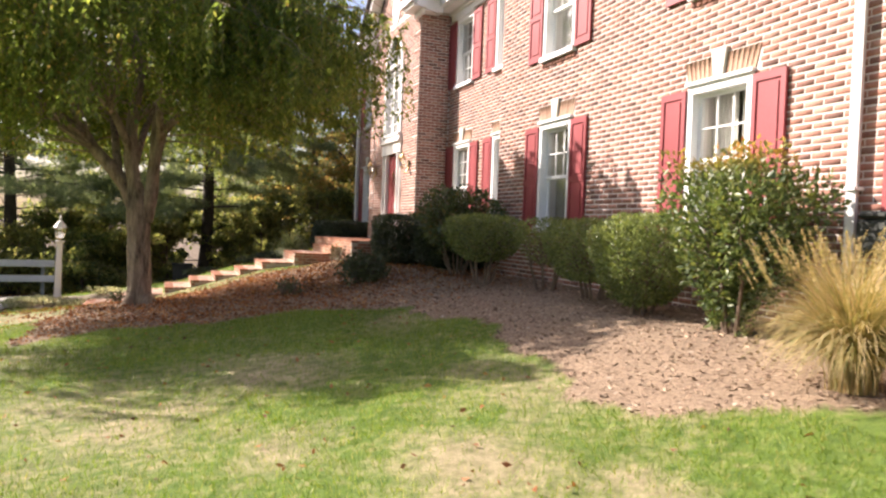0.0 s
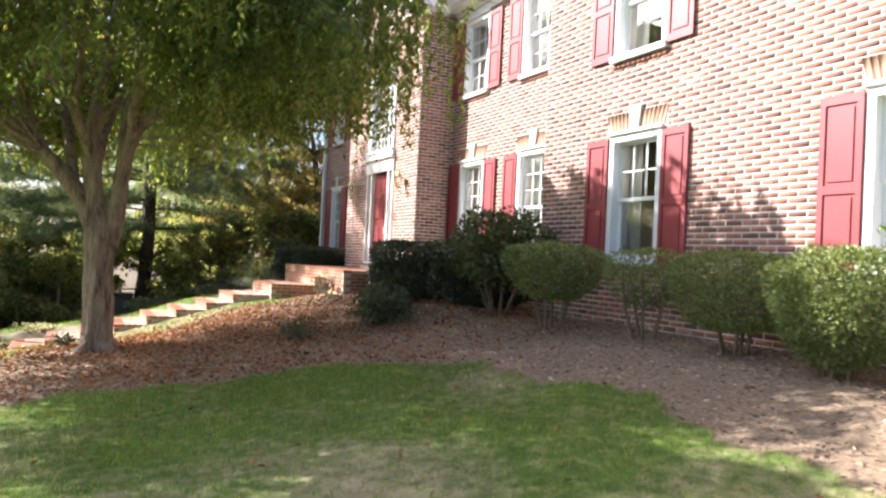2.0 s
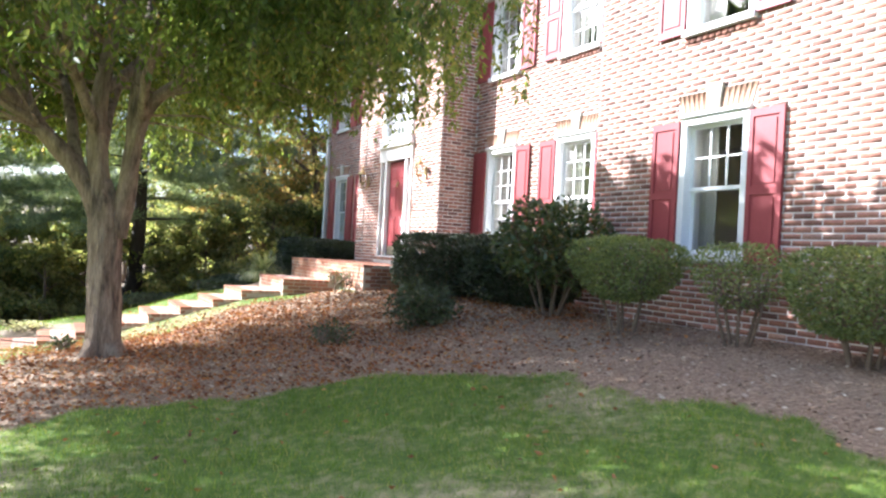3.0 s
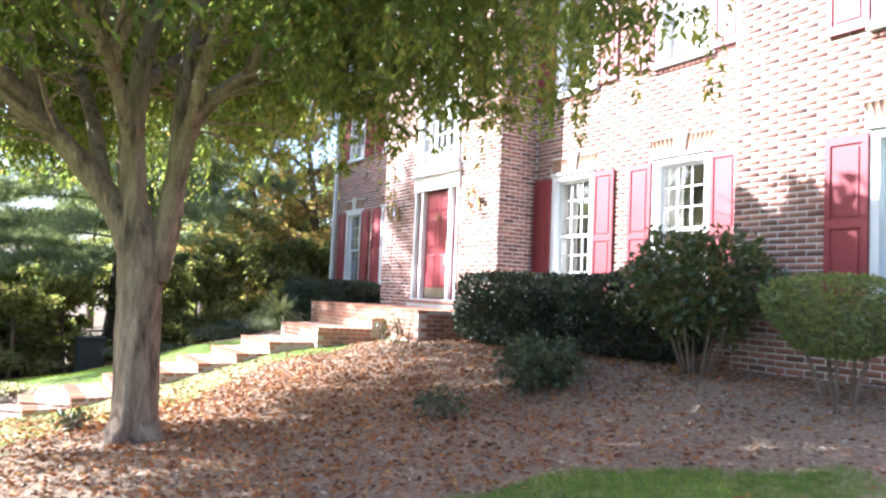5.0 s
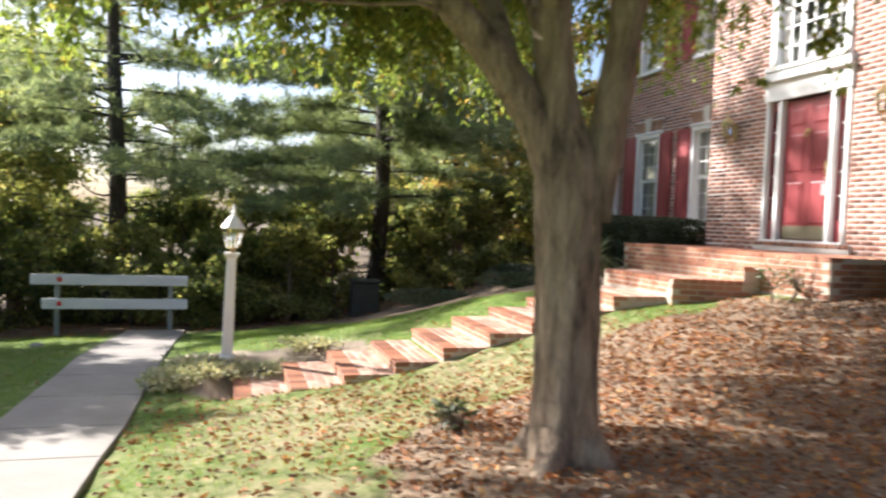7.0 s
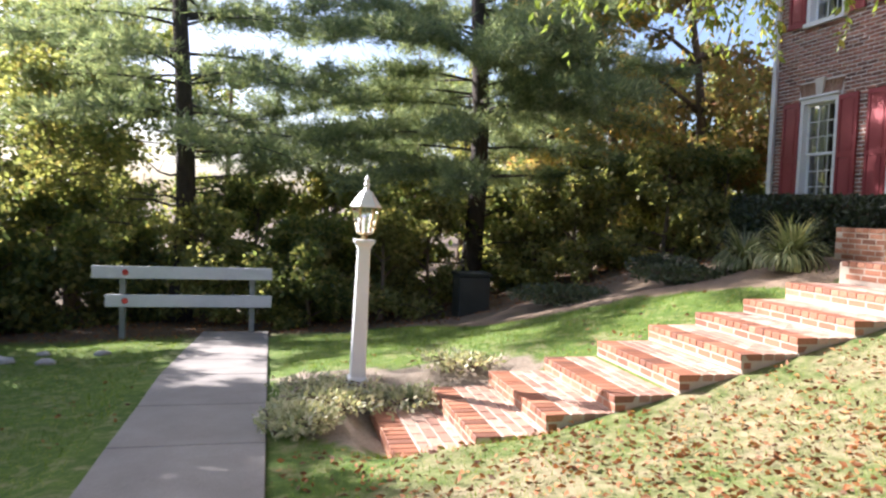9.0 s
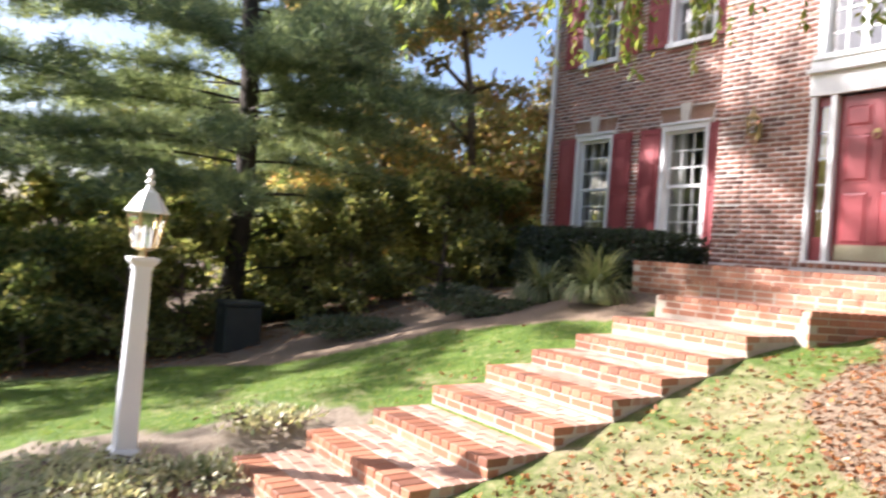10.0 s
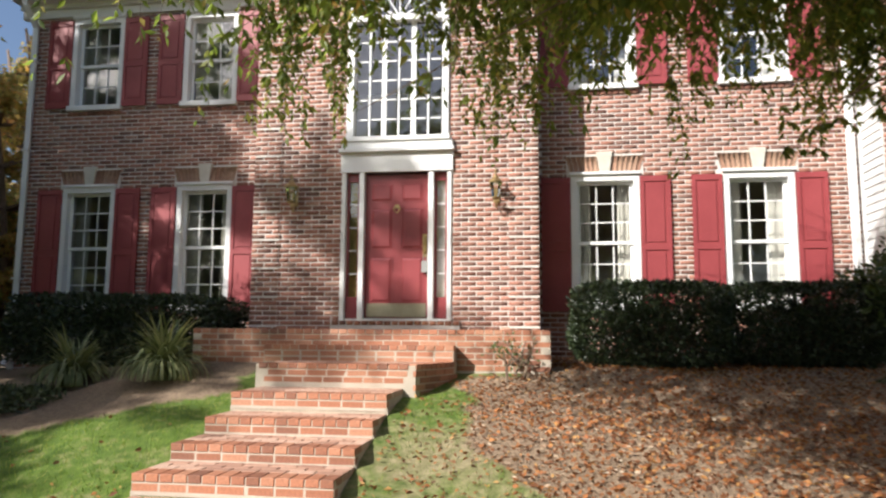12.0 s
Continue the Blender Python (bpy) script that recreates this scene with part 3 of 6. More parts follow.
bay_holes = [(MID - DOOR_HALF + 0.04, MID + DOOR_HALF - 0.04, DOOR_Z0, DOOR_Z1), (MID - ARCH_HALF + 0.05, MID + ARCH_HALF - 0.05, ARCH_Z0 + 0.05, ARCH_SPRING + 0.7)]
wall_b = wall_sheet("wall", "x", BAY, BAY + 0.3, BAY_R, BAY_L, BASE, EAVE + 0.25, bay_holes)
wall_s = wall_sheet("wall", "y", BAY_R, BAY_R + 0.3, BAY + 0.3, WING + 0.3, BASE, EAVE + 0.1, [])
wall_n = wall_sheet("wall", "y", BAY_L, BAY_L - 0.3, BAY + 0.3, WING + 0.3, BASE, EAVE + 0.1, [])
wall_end = wall_sheet("wall", "y", END_L, END_L - 0.3, WING + 0.3, WING + 9.3, BASE, EAVE + 0.1, [])
wall_end2 = wall_sheet("wall", "y", END_R, END_R + 0.3, FRONT + 0.3, WING + 9.3, BASE, EAVE + 0.1, [])
wall_back = wall_sheet("wall", "x", WING + 9.3, WING + 9.0, END_R + 0.3, END_L - 0.3, BASE, EAVE + 0.1, [])
part("floor", boxes((WING + 0.3, WING + 9, END_R + 0.3, END_L - 0.3, 1.3, 1.45), (BAY + 0.3, WING + 0.3, BAY_R + 0.3, BAY_L - 0.3, 1.3, 1.45), (FRONT + 0.3, WING + 0.3, END_R + 0.3, STEP_Y - 0.3, 1.3, 1.45)), M["floor_wood"], house)
part("upper_floor", boxes((WING + 0.3, WING + 9, END_R + 0.3, END_L - 0.3, 4.0, 4.25), (FRONT + 0.3, WING + 0.3, END_R + 0.3, STEP_Y - 0.3, 4.0, 4.25)), M["plaster"], house)
part("partition", boxes((WING + 4.2, WING + 4.3, END_R + 0.3, END_L - 0.3, 1.45, 4.0), (WING + 4.2, WING + 4.3, END_R + 0.3, END_L - 0.3, 4.25, 6.5)), M["plaster"], house)

spans_r = list(brick_spans(END_R, STEP_Y, BASE, EAVE, front_dress))
NEAR = (7.5, 8.97, 0.95, 4.4)     # the stretch of bricks kept as single pieces


def in_near(s):
    return NEAR[0] < s[0] and s[1] < NEAR[1] and NEAR[2] < s[2] and s[3] < NEAR[3]


whole = [s for s in spans_r if in_near(s) and abs(s[1] - s[0] - 0.203) < 0.002]
rest = [s for s in spans_r if not (in_near(s) and abs(s[1] - s[0] - 0.203) < 0.002)]


def joined_bricks(parent, axis, face, out, spans):
    v, f = brick_mesh(axis, face, out, spans, rb)
    ob = raw_part("bricks", v, f, M["brick"], parent)
    ob["kind"] = "stuff"
    return ob


joined_bricks(wall_f, "x", FRONT, -1, rest)
joined_bricks(wall_r, "x", WING, -1, list(brick_spans(STEP_Y + 0.003, BAY_R - 0.003, BASE, EAVE, dress_holes)))
joined_bricks(wall_l, "x", WING, -1, list(brick_spans(BAY_L + 0.003, END_L, BASE, EAVE, dress_holes)))
bay_dress = [(MID - DOOR_HALF - 0.01, MID + DOOR_HALF + 0.01, DOOR_Z0 - 0.13, ARCH_Z0), (MID - ARCH_HALF - 0.02, MID + ARCH_HALF + 0.02, ARCH_Z0 - 0.02, ARCH_SPRING)]
ARCS = [(MID, ARCH_SPRING, ARCH_HALF + 0.15)]
joined_bricks(wall_b, "x", BAY, -1, list(brick_spans(BAY_R, BAY_L, BASE, EAVE + 0.2, bay_dress, ARCS)))
joined_bricks(wall_s, "y", BAY_R, -1, list(brick_spans(BAY, WING, BASE, EAVE, [])))
joined_bricks(wall_n, "y", BAY_L, 1, list(brick_spans(BAY, WING, BASE, EAVE, [])))
joined_bricks(wall_end, "y", END_L, 1, list(brick_spans(WING, WING + 9.3, BASE, EAVE, [])))

# quoin blocks at the corners of the bay: groups of five courses that stand proud
for corner, way in ((BAY_R, 1), (BAY_L, -1)):
    z = 1.46
    while z + 0.33 < EAVE:
        lo, hi = sorted((corner, corner + way * 0.4))
        for sp in brick_spans(lo, hi, z, z + 0.345, []):
            v, f = brick_mesh("x", BAY - 0.014, -1, [sp], rb)
            raw_part("quoin_brick", v, f, M["brick"], wall_b)
        bmq = boxes((BAY - 0.014, BAY, lo, hi, z, z + 0.335))
        part("quoin_backing", bmq, M["mortar"], wall_b)
        z += 0.4062


def window(w, yc, hw, z0, z1, rows, arch, curtain):
    """A double-hung sash window in a white casing, with sill, bars, panes and, below, a brick arch with its keystone."""
    c = 0.085
    bm = bmesh.new()
    ring(bm, w - 0.022, w + 0.02, yc - hw, yc + hw, z0 - 0.001, z1, c, c, 0.004)
    win = part("window", bm, M["white"], house, "white-framed double-hung window with dividing bars")
    part("head_trim", boxes((w - 0.06, w + 0.0, yc - hw - 0.015, yc + hw + 0.015, z1 + 0.001, z1 + 0.045)), M["white"], win, bevel=0.006)
    bm = bmesh.new()
    ring(bm, w + 0.021, w + 0.16, yc - hw + c - 0.025, yc + hw - c + 0.025, z0 - 0.02, z1 - c + 0.025, 0.025, 0.025, 0.02)
    part("reveal", bm, M["white"], win)
    part("sill", boxes((w - 0.075, w + 0.16, yc - hw - 0.02, yc + hw + 0.02, z0 - 0.085, z0 - 0.001)), M["white"], win, bevel=0.006)
    gi, half = hw - c, (z0 + z1 - c) / 2
    for lo, hi, d in ((half - 0.02, z1 - c, 0.075), (z0, half + 0.02, 0.11)):
        x0, x1, s = w + d, w + d + 0.034, 0.045
        bm = bmesh.new()
        ring(bm, x0, x1, yc - gi, yc + gi, lo, hi, s, s, s)
        sash = part("sash", bm, M["white"], win)
        a, b, e, g = yc - gi + s, yc + gi - s, lo + s, hi - s
        bars = []
        for k in (1, 2) if w == WING or lo > z0 else ():
            u = a + (b - a) * k / 3
            bars.append((x0 + 0.006, x1 - 0.006, u - 0.008, u + 0.008, e, g))
        for k in range(1, rows) if w == WING or lo > z0 else ():
            zz = e + (g - e) * k / rows
            for i in range(3):
                p, q = a + (b - a) * i / 3 + (0.008 if i else 0), a + (b - a) * (i + 1) / 3 - (0.008 if i < 2 else 0)
                bars.append((x0 + 0.006, x1 - 0.006, p, q, zz - 0.008, zz + 0.008))
        for bar in bars:
            part("glazing_bar", boxes(bar), M["white"], win)
        pane = part("pane", boxes((x0 + 0.015, x0 + 0.019, a, b, e, g)), M["glass"], win)
        pane.visible_shadow = False
    if curtain:
        for sgn in (-1, 1):
            edge = yc + sgn * (gi + 0.05)
            n = 24
            width = 0.26 if curtain == 1 else 0.42
            v, f = [], []
            for k in range(n + 1):
                u = edge - sgn * width * k / n
                v += [(w + 0.3 + 0.02 * math.sin(k * 1.7), u, z0 - 0.1), (w + 0.3 + 0.02 * math.sin(k * 1.7 + 0.3), u, z1)]
            f = [(2 * k, 2 * k + 2, 2 * k + 3, 2 * k + 1) for k in range(n)]
            raw_part("curtain", v, f, M["curtain"], win, "pale gathered curtain", smooth=True)
    if arch:
        zb, zt = z1 + 0.047, z1 + 0.28
        n = 15
        for k in range(n):
            if k == 7:
                continue
            def edge(s, top):
                return yc + (s - 0.5) * 2 * (hw + (0.075 if top else 0.01))
            s0, s1 = (k + 0.05) / n, (k + 0.95) / n
            v = []
            for d in (w + 0.01, w - 0.012):
                v += [(d, edge(s0, 0), zb), (d, edge(s1, 0), zb), (d, edge(s1, 1), zt), (d, edge(s0, 1), zt)]
            raw_part("arch_brick", v, ((7, 6, 5, 4), (0, 1, 5, 4), (1, 2, 6, 5), (2, 3, 7, 6), (3, 0, 4, 7)), M["arch_brick"], win)
        bm = bmesh.new()
        r = []
        for d in (w + 0.01, w - 0.045):
            r.append([bm.verts.new(p) for p in ((d, yc - 0.07, zb), (d, yc + 0.07, zb), (d, yc + 0.115, zt + 0.06), (d, yc - 0.115, zt + 0.06))])
        bm.faces.new(r[0])
        bm.faces.new(r[1][::-1])
        for k in range(4):
            bm.faces.new((r[0][k], r[0][(k + 1) % 4], r[1][(k + 1) % 4], r[1][k]))
        part("keystone", bm, M["stone"], win, "pale wedge-shaped keystone", bevel=0.004)
    else:
        n = 11
        for k in range(n):
            s_v, s_f = brick_mesh("x", w - 0.02, -1, [(yc - hw - 0.02 + (2 * hw + 0.04) * k / n, yc - hw - 0.02 + (2 * hw + 0.04) * (k + 0.9) / n, z0 - 0.155, z0 - 0.092)], rb)
            raw_part("sill_brick", s_v, s_f, M["brick"], win)


def shutter(w, y0, y1, z0, z1):
    """A panelled shutter: stiles, rails and two raised fields."""
    w -= 0.012
    st = 0.055
    zm = z0 + (z1 - z0) * 0.47
    bm = boxes((w - 0.034, w, y0, y0 + st, z0, z1), (w - 0.034, w, y1 - st, y1, z0, z1),
               (w - 0.034, w, y0 + st, y1 - st, z0, z0 + 0.09), (w - 0.034, w, y0 + st, y1 - st, z1 - 0.08, z1), (w - 0.034, w, y0 + st, y1 - st, zm - 0.04, zm + 0.04))
    s = part("shutter", bm, M["shutter"], house, "burgundy painted panelled shutter")
    for a, b in ((z0 + 0.09, zm - 0.04), (zm + 0.04, z1 - 0.08)):
        bm = boxes((w - 0.018, w, y0 + st, y1 - st, a, b))
        vs = box(bm, w - 0.03, w - 0.018, y0 + st + 0.035, y1 - st - 0.035, a + 0.035, b - 0.035)
        part("panel", bm, M["shutter"], s)


for face, row, lower, upper in ((WING, WINDOWS, LOWER, UPPER), (FRONT, FRONT_WINDOWS, LOWER_F, UPPER_F)):
    for n, (yc, hw) in enumerate(row):
        for lv, up in ((lower, False), (upper, True)):
            window(face, yc, hw, lv["z0"], lv["z1"], lv["rows"], not up, 2 if face == FRONT and n > 0 and not up else 1)
            for sgn in (-1, 1):
                a, b = sorted((yc + sgn * (hw + 0.008), yc + sgn * (hw + 0.428)))
                a, b = max(a, END_R), min(b, END_L - 0.08)
                if a < BAY_R < b:
                    b = BAY_R - 0.01
                if a < BAY_L < b:
                    a = BAY_L + 0.01
                if b - a > 0.2:
                    shutter(face, a, b, lv["z0"] - 0.09 + (0.06 if up else 0), lv["z1"] - 0.03)

# lapped boards on the short return of the forward block
for k in range(50):
    z = 0.95 + 0.115 * k
    bm = bmesh.new()
    rows = [[bm.verts.new((px, STEP_Y + d, zz)) for d, zz in ((0.002, z), (0.022, z), (0.008, z + 0.122), (0.002, z + 0.122))] for px in (FRONT + 0.012, WING - 0.09)]
    bm.faces.new(rows[0])
    bm.faces.new(rows[1][::-1])
    for i in range(4):
        bm.faces.new((rows[0][i], rows[0][(i + 1) % 4], rows[1][(i + 1) % 4], rows[1][i]))
    part("siding_board", bm, M["siding"], wall_side)
part("corner_board", boxes((WING - 0.088, WING - 0.012, STEP_Y + 0.001, STEP_Y + 0.028, 0.8, EAVE - 0.17)), M["white"], wall_side)

# entrance: casing, sidelights, six-panel door, entablature
x = BAY
posts = [(x - 0.03, x + 0.12, MID - 0.78, MID - 0.72, DOOR_Z0, DOOR_Z1), (x - 0.03, x + 0.12, MID + 0.72, MID + 0.78, DOOR_Z0, DOOR_Z1),
         (x - 0.03, x + 0.12, MID - 0.53, MID - 0.455, DOOR_Z0, DOOR_Z1), (x - 0.03, x + 0.12, MID + 0.455, MID + 0.53, DOOR_Z0, DOOR_Z1),
         (x - 0.05, x + 0.14, MID - 0.8, MID + 0.8, DOOR_Z1, DOOR_Z1 + 0.28), (x - 0.12, x + 0.1, MID - 0.82, MID + 0.82, DOOR_Z1 + 0.28, DOOR_Z1 + 0.335),
         (x - 0.08, x + 0.1, MID - 0.79, MID + 0.79, DOOR_Z1 + 0.335, ARCH_Z0 + 0.05),
         (x - 0.06, x + 0.14, MID - 0.78, MID + 0.78, DOOR_Z0 - 0.03, DOOR_Z0)]
door_case = part("door_frame", boxes(*posts), M["white"], house, "white door surround with a deep flat header", bevel=0.005)
dz0, dz1, dy = DOOR_Z0 + 0.015, DOOR_Z1 - 0.02, 0.452
door = part("door", boxes((x + 0.06, x + 0.1, MID - dy, MID + dy, dz0, dz1)), M["door"], house, "closed red six-panel front door")
for a, b in ((0.22, 0.83), (0.97, 1.52), (1.64, 1.88)):
    for sgn in (-1, 1):
        p, q = sorted((MID + sgn * 0.075, MID + sgn * 0.36))
        bm = bmesh.new()
        vs = box(bm, x + 0.045, x + 0.06, p, q, dz0 + a, dz0 + b)
        for vv in vs:
            if vv.co.x < x + 0.05:
                vv.co.y += 0.03 * (1 if vv.co.y < (p + q) / 2 else -1)
                vv.co.z += 0.03 * (1 if vv.co.z < dz0 + (a + b) / 2 else -1)
        part("panel", bm, M["door"], door)
        part("panel_moulding", boxes((x + 0.052, x + 0.06, p - 0.02, q + 0.02, dz0 + a - 0.02, dz0 + a - 0.002), (x + 0.052, x + 0.06, p - 0.02, q + 0.02, dz0 + b + 0.002, dz0 + b + 0.02),
                                    (x + 0.052, x + 0.06, p - 0.02, p - 0.002, dz0 + a, dz0 + b), (x + 0.052, x + 0.06, q + 0.002, q + 0.02, dz0 + a, dz0 + b)), M["door"], door)
part("kick_plate", boxes((x + 0.054, x + 0.06, MID - 0.42, MID + 0.42, dz0 + 0.01, dz0 + 0.2)), M["kick"], door, "dull brass kick plate")
bm = bmesh.new()
tube(bm, [(x + 0.06, MID - 0.4, dz0 + 1.12), (x + 0.0, MID - 0.4, dz0 + 1.08), (x - 0.005, MID - 0.4, dz0 + 1.0), (x + 0.0, MID - 0.4, dz0 + 0.92), (x + 0.06, MID - 0.4, dz0 + 0.88)], [0.012, 0.013, 0.015, 0.013, 0.012])
box(bm, x + 0.048, x + 0.06, MID - 0.43, MID - 0.37, dz0 + 0.84, dz0 + 1.16)
part("handle", bm, M["brass"], door, "brass grip handle with backplate")
bm = boxes((x - 0.035, x + 0.03, MID - 0.455, MID - 0.37, dz0 + 0.62, dz0 + 0.78))
tube(bm, [(x, MID - 0.44, dz0 + 0.78), (x, MID - 0.44, dz0 + 0.87), (x, MID - 0.39, dz0 + 0.87), (x, MID - 0.39, dz0 + 0.78)], [0.006] * 4)
part("lock_box", bm, M["steel"], door, "small grey key lock box")
bm = bmesh.new()
tube(bm, smooth_line([(x + 0.05, MID + 0.02, dz0 + 1.56), (x + 0.03, MID + 0.045, dz0 + 1.52), (x + 0.03, MID, dz0 + 1.46), (x + 0.03, MID - 0.045, dz0 + 1.52), (x + 0.05, MID - 0.02, dz0 + 1.56)], 4), [0.007] * 17)
box(bm, x + 0.045, x + 0.06, MID - 0.025, MID + 0.025, dz0 + 1.53, dz0 + 1.58)
part("knocker", bm, M["brass"], door, "small brass door knocker")
for sgn in (-1, 1):
    a, b = sorted((MID + sgn * 0.53, MID + sgn * 0.72))
    bm = boxes((x + 0.05, x + 0.1, a, a + 0.035, DOOR_Z0, DOOR_Z1), (x + 0.05, x + 0.1, b - 0.035, b, DOOR_Z0, DOOR_Z1), (x + 0.05, x + 0.1, a + 0.035, b - 0.035, DOOR_Z0, DOOR_Z0 + 0.3), (x + 0.05, x + 0.1, a + 0.035, b - 0.035, DOOR_Z1 - 0.12, DOOR_Z1))
    side = part("sidelight", bm, M["door"], house, "narrow sidelight with red frame and five panes")
    lo, hi = DOOR_Z0 + 0.3, DOOR_Z1 - 0.12
    part("glazing_grid", boxes(*[(x + 0.055, x + 0.085, a + 0.035, b - 0.035, lo + (hi - lo) * k / 5 - 0.008, lo + (hi - lo) * k / 5 + 0.008) for k in range(1, 5)]), M["white"], side)
    pane = part("pane", boxes((x + 0.068, x + 0.072, a + 0.035, b - 0.035, lo, hi)), M["glass"], side)
    pane.visible_shadow = False
    part("curtain", boxes((x + 0.125, x + 0.13, a + 0.02, b - 0.02, lo - 0.05, hi + 0.02)), M["mustard"] if sgn > 0 else M["plaster"], side, "plain cloth hung behind the glass")


def arched_window():
    """The tall round-headed window over the door."""
    a, z0, zs = ARCH_HALF, ARCH_Z0, ARCH_SPRING
    bm = boxes((x - 0.04, x + 0.1, MID - a, MID - a + 0.09, z0 + 0.05, zs), (x - 0.04, x + 0.1, MID + a - 0.09, MID + a, z0 + 0.05, zs), (x - 0.04, x + 0.1, MID - a + 0.09, MID + a - 0.09, zs - 0.06, zs + 0.02))
    n = 24
    rings = []
    for k in range(n + 1):
        t = math.pi * k / n
        rings.append([bm.verts.new((d, MID + r * math.cos(t), zs + r * math.sin(t))) for d, r in ((x - 0.04, a), (x - 0.04, a - 0.1), (x + 0.1, a - 0.1), (x + 0.1, a))])
    for p, q in zip(rings, rings[1:]):
        for k in range(4):
            bm.faces.new((p[k], p[(k + 1) % 4], q[(k + 1) % 4], q[k]))
    bm.faces.new(rings[0])
    bm.faces.new(rings[-1][::-1])
    win = part("arched_window", bm, M["white"], house, "tall round-headed white window with many panes")
    part("sill", boxes((x - 0.11, x + 0.12, MID - a - 0.03, MID + a + 0.03, z0 + 0.045, z0 + 0.11)), M["white"], win, bevel=0.006)
    bars = []
    lo, hi, i = z0 + 0.11, zs - 0.06, a - 0.09
    for k in range(1, 6):
        u = MID - i + 2 * i * k / 6
        wide = 0.035 if k in (2, 4) else 0.011
        bars.append((x + 0.05, x + 0.085, u - wide, u + wide, lo, hi))
    for k in range(1, 6):
        zz = lo + (hi - lo) * k / 6
        for c in range(6):
            p, q = MID - i + 2 * i * c / 6 + 0.036, MID - i + 2 * i * (c + 1) / 6 - 0.036
            bars.append((x + 0.053, x + 0.082, p, q, zz - 0.01, zz + 0.01))
    part("glazing_grid", boxes(*bars), M["white"], win)
    bm = bmesh.new()
    for k in range(1, 6):
        t = math.pi * k / 6
        tube(bm, [(x + 0.068, MID, zs + 0.02), (x + 0.068, MID + i * math.cos(t), zs + i * math.sin(t))], [0.011, 0.011], 6)
    part("fan_grid", bm, M["white"], win)
    pane = part("pane", boxes((x + 0.066, x + 0.07, MID - i, MID + i, lo, hi)), M["glass"], win)
    pane.visible_shadow = False
    bm = bmesh.new()
    cs = [[bm.verts.new((d, MID + i * math.cos(math.pi * k / n), zs + 0.02 + i * math.sin(math.pi * k / n))) for k in range(n + 1)] for d in (x + 0.066, x + 0.07)]
    bm.faces.new(cs[0])
    bm.faces.new(cs[1][::-1])
    for k in range(n + 1):
        m = (k + 1) % (n + 1)
        bm.faces.new((cs[0][k], cs[0][m], cs[1][m], cs[1][k]))
    fan = part("pane", bm, M["glass"], win)
    fan.visible_shadow = False
    # masonry that closes the corners over the arch
    bm = bmesh.new()
    top = ARCH_SPRING + 0.7
    w2 = a - 0.05
    for sgn in (-1, 1):
        prev = None
        for k in range(13):
            t = math.pi / 2 * k / 12
            y, z = MID + sgn * min(w2, (a - 0.02) * math.cos(t)), min(top, zs + (a - 0.02) * math.sin(t))
            row = [bm.verts.new(p) for p in ((x, y, z), (x + 0.25, y, z), (x + 0.25, y, top), (x, y, top))]
            if prev:
                for i2 in range(4):
                    bm.faces.new((prev[i2], prev[(i2 + 1) % 4], row[(i2 + 1) % 4], row[i2]))
            prev = row
    part("arch_infill", bm, M["mortar"], win)
    v, f = [], []
    n2 = 26
    for k in range(n2):
        t0, t1 = math.pi * (k + 0.06) / n2, math.pi * (k + 0.94) / n2
        b0 = len(v)
        for d in (x + 0.01, x - 0.012):
            v += [(d, MID + r * math.cos(t), zs + r * math.sin(t)) for r, t in ((a + 0.005, t0), (a + 0.005, t1), (a + 0.15, t1), (a + 0.15, t0))]
        f += [[b0 + i3 for i3 in q] for q in ((4, 5, 6, 7), (0, 1, 5, 4), (1, 2, 6, 5), (2, 3, 7, 6), (3, 0, 4, 7))]
    raw_part("arch_ring", v, f, M["arch_brick"], win, "ring of upright bricks round the arch")


arched_window()

# gable over the bay, cornices, roof
rise = 0.95
bm = bmesh.new()
pts = [(BAY_R, EAVE + 0.25), (BAY_L, EAVE + 0.25), (MID, EAVE + 0.25 + rise * (BAY_L - MID))]
f1 = [bm.verts.new((BAY, y, z)) for y, z in pts]
f2 = [bm.verts.new((BAY + 0.3, y, z)) for y, z in pts]
bm.faces.new(f1)
bm.faces.new(f2[::-1])
for k in range(3):
    bm.faces.new((f1[k], f1[(k + 1) % 3], f2[(k + 1) % 3], f2[k]))
gable = part("wall", bm, M["mortar"], house, "brick gable with a round vent")
apex = EAVE + 0.25 + rise * (BAY_L - MID)
spans = []
for a, b, c, d in brick_spans(BAY_R, BAY_L, EAVE + 0.27, apex, []):
    half = (apex - d) / rise
    a2, b2 = max(a, MID - half), min(b, MID + half)
    if b2 - a2 > 0.03 and not ((a + b) / 2 - MID) ** 2 / 0.3 ** 2 + ((c + d) / 2 - 7.35) ** 2 / 0.42 ** 2 < 1:
        spans.append((a2, b2, c, d))
joined_bricks(gable, "x", BAY, -1, spans)
bm = bmesh.new()
ringv = []
for k in range(28):
    t = math.tau * k / 28
    ringv.append([bm.verts.new((d, MID + ry * math.cos(t), 7.35 + rz * math.sin(t))) for d, ry, rz in ((BAY - 0.03, 0.29, 0.41), (BAY - 0.03, 0.22, 0.34), (BAY + 0.02, 0.22, 0.34), (BAY + 0.02, 0.29, 0.41))])
for k in range(28):
    p, q = ringv[k], ringv[(k + 1) % 28]
    for i in range(4):
        bm.faces.new((p[i], p[(i + 1) % 4], q[(i + 1) % 4], q[i]))
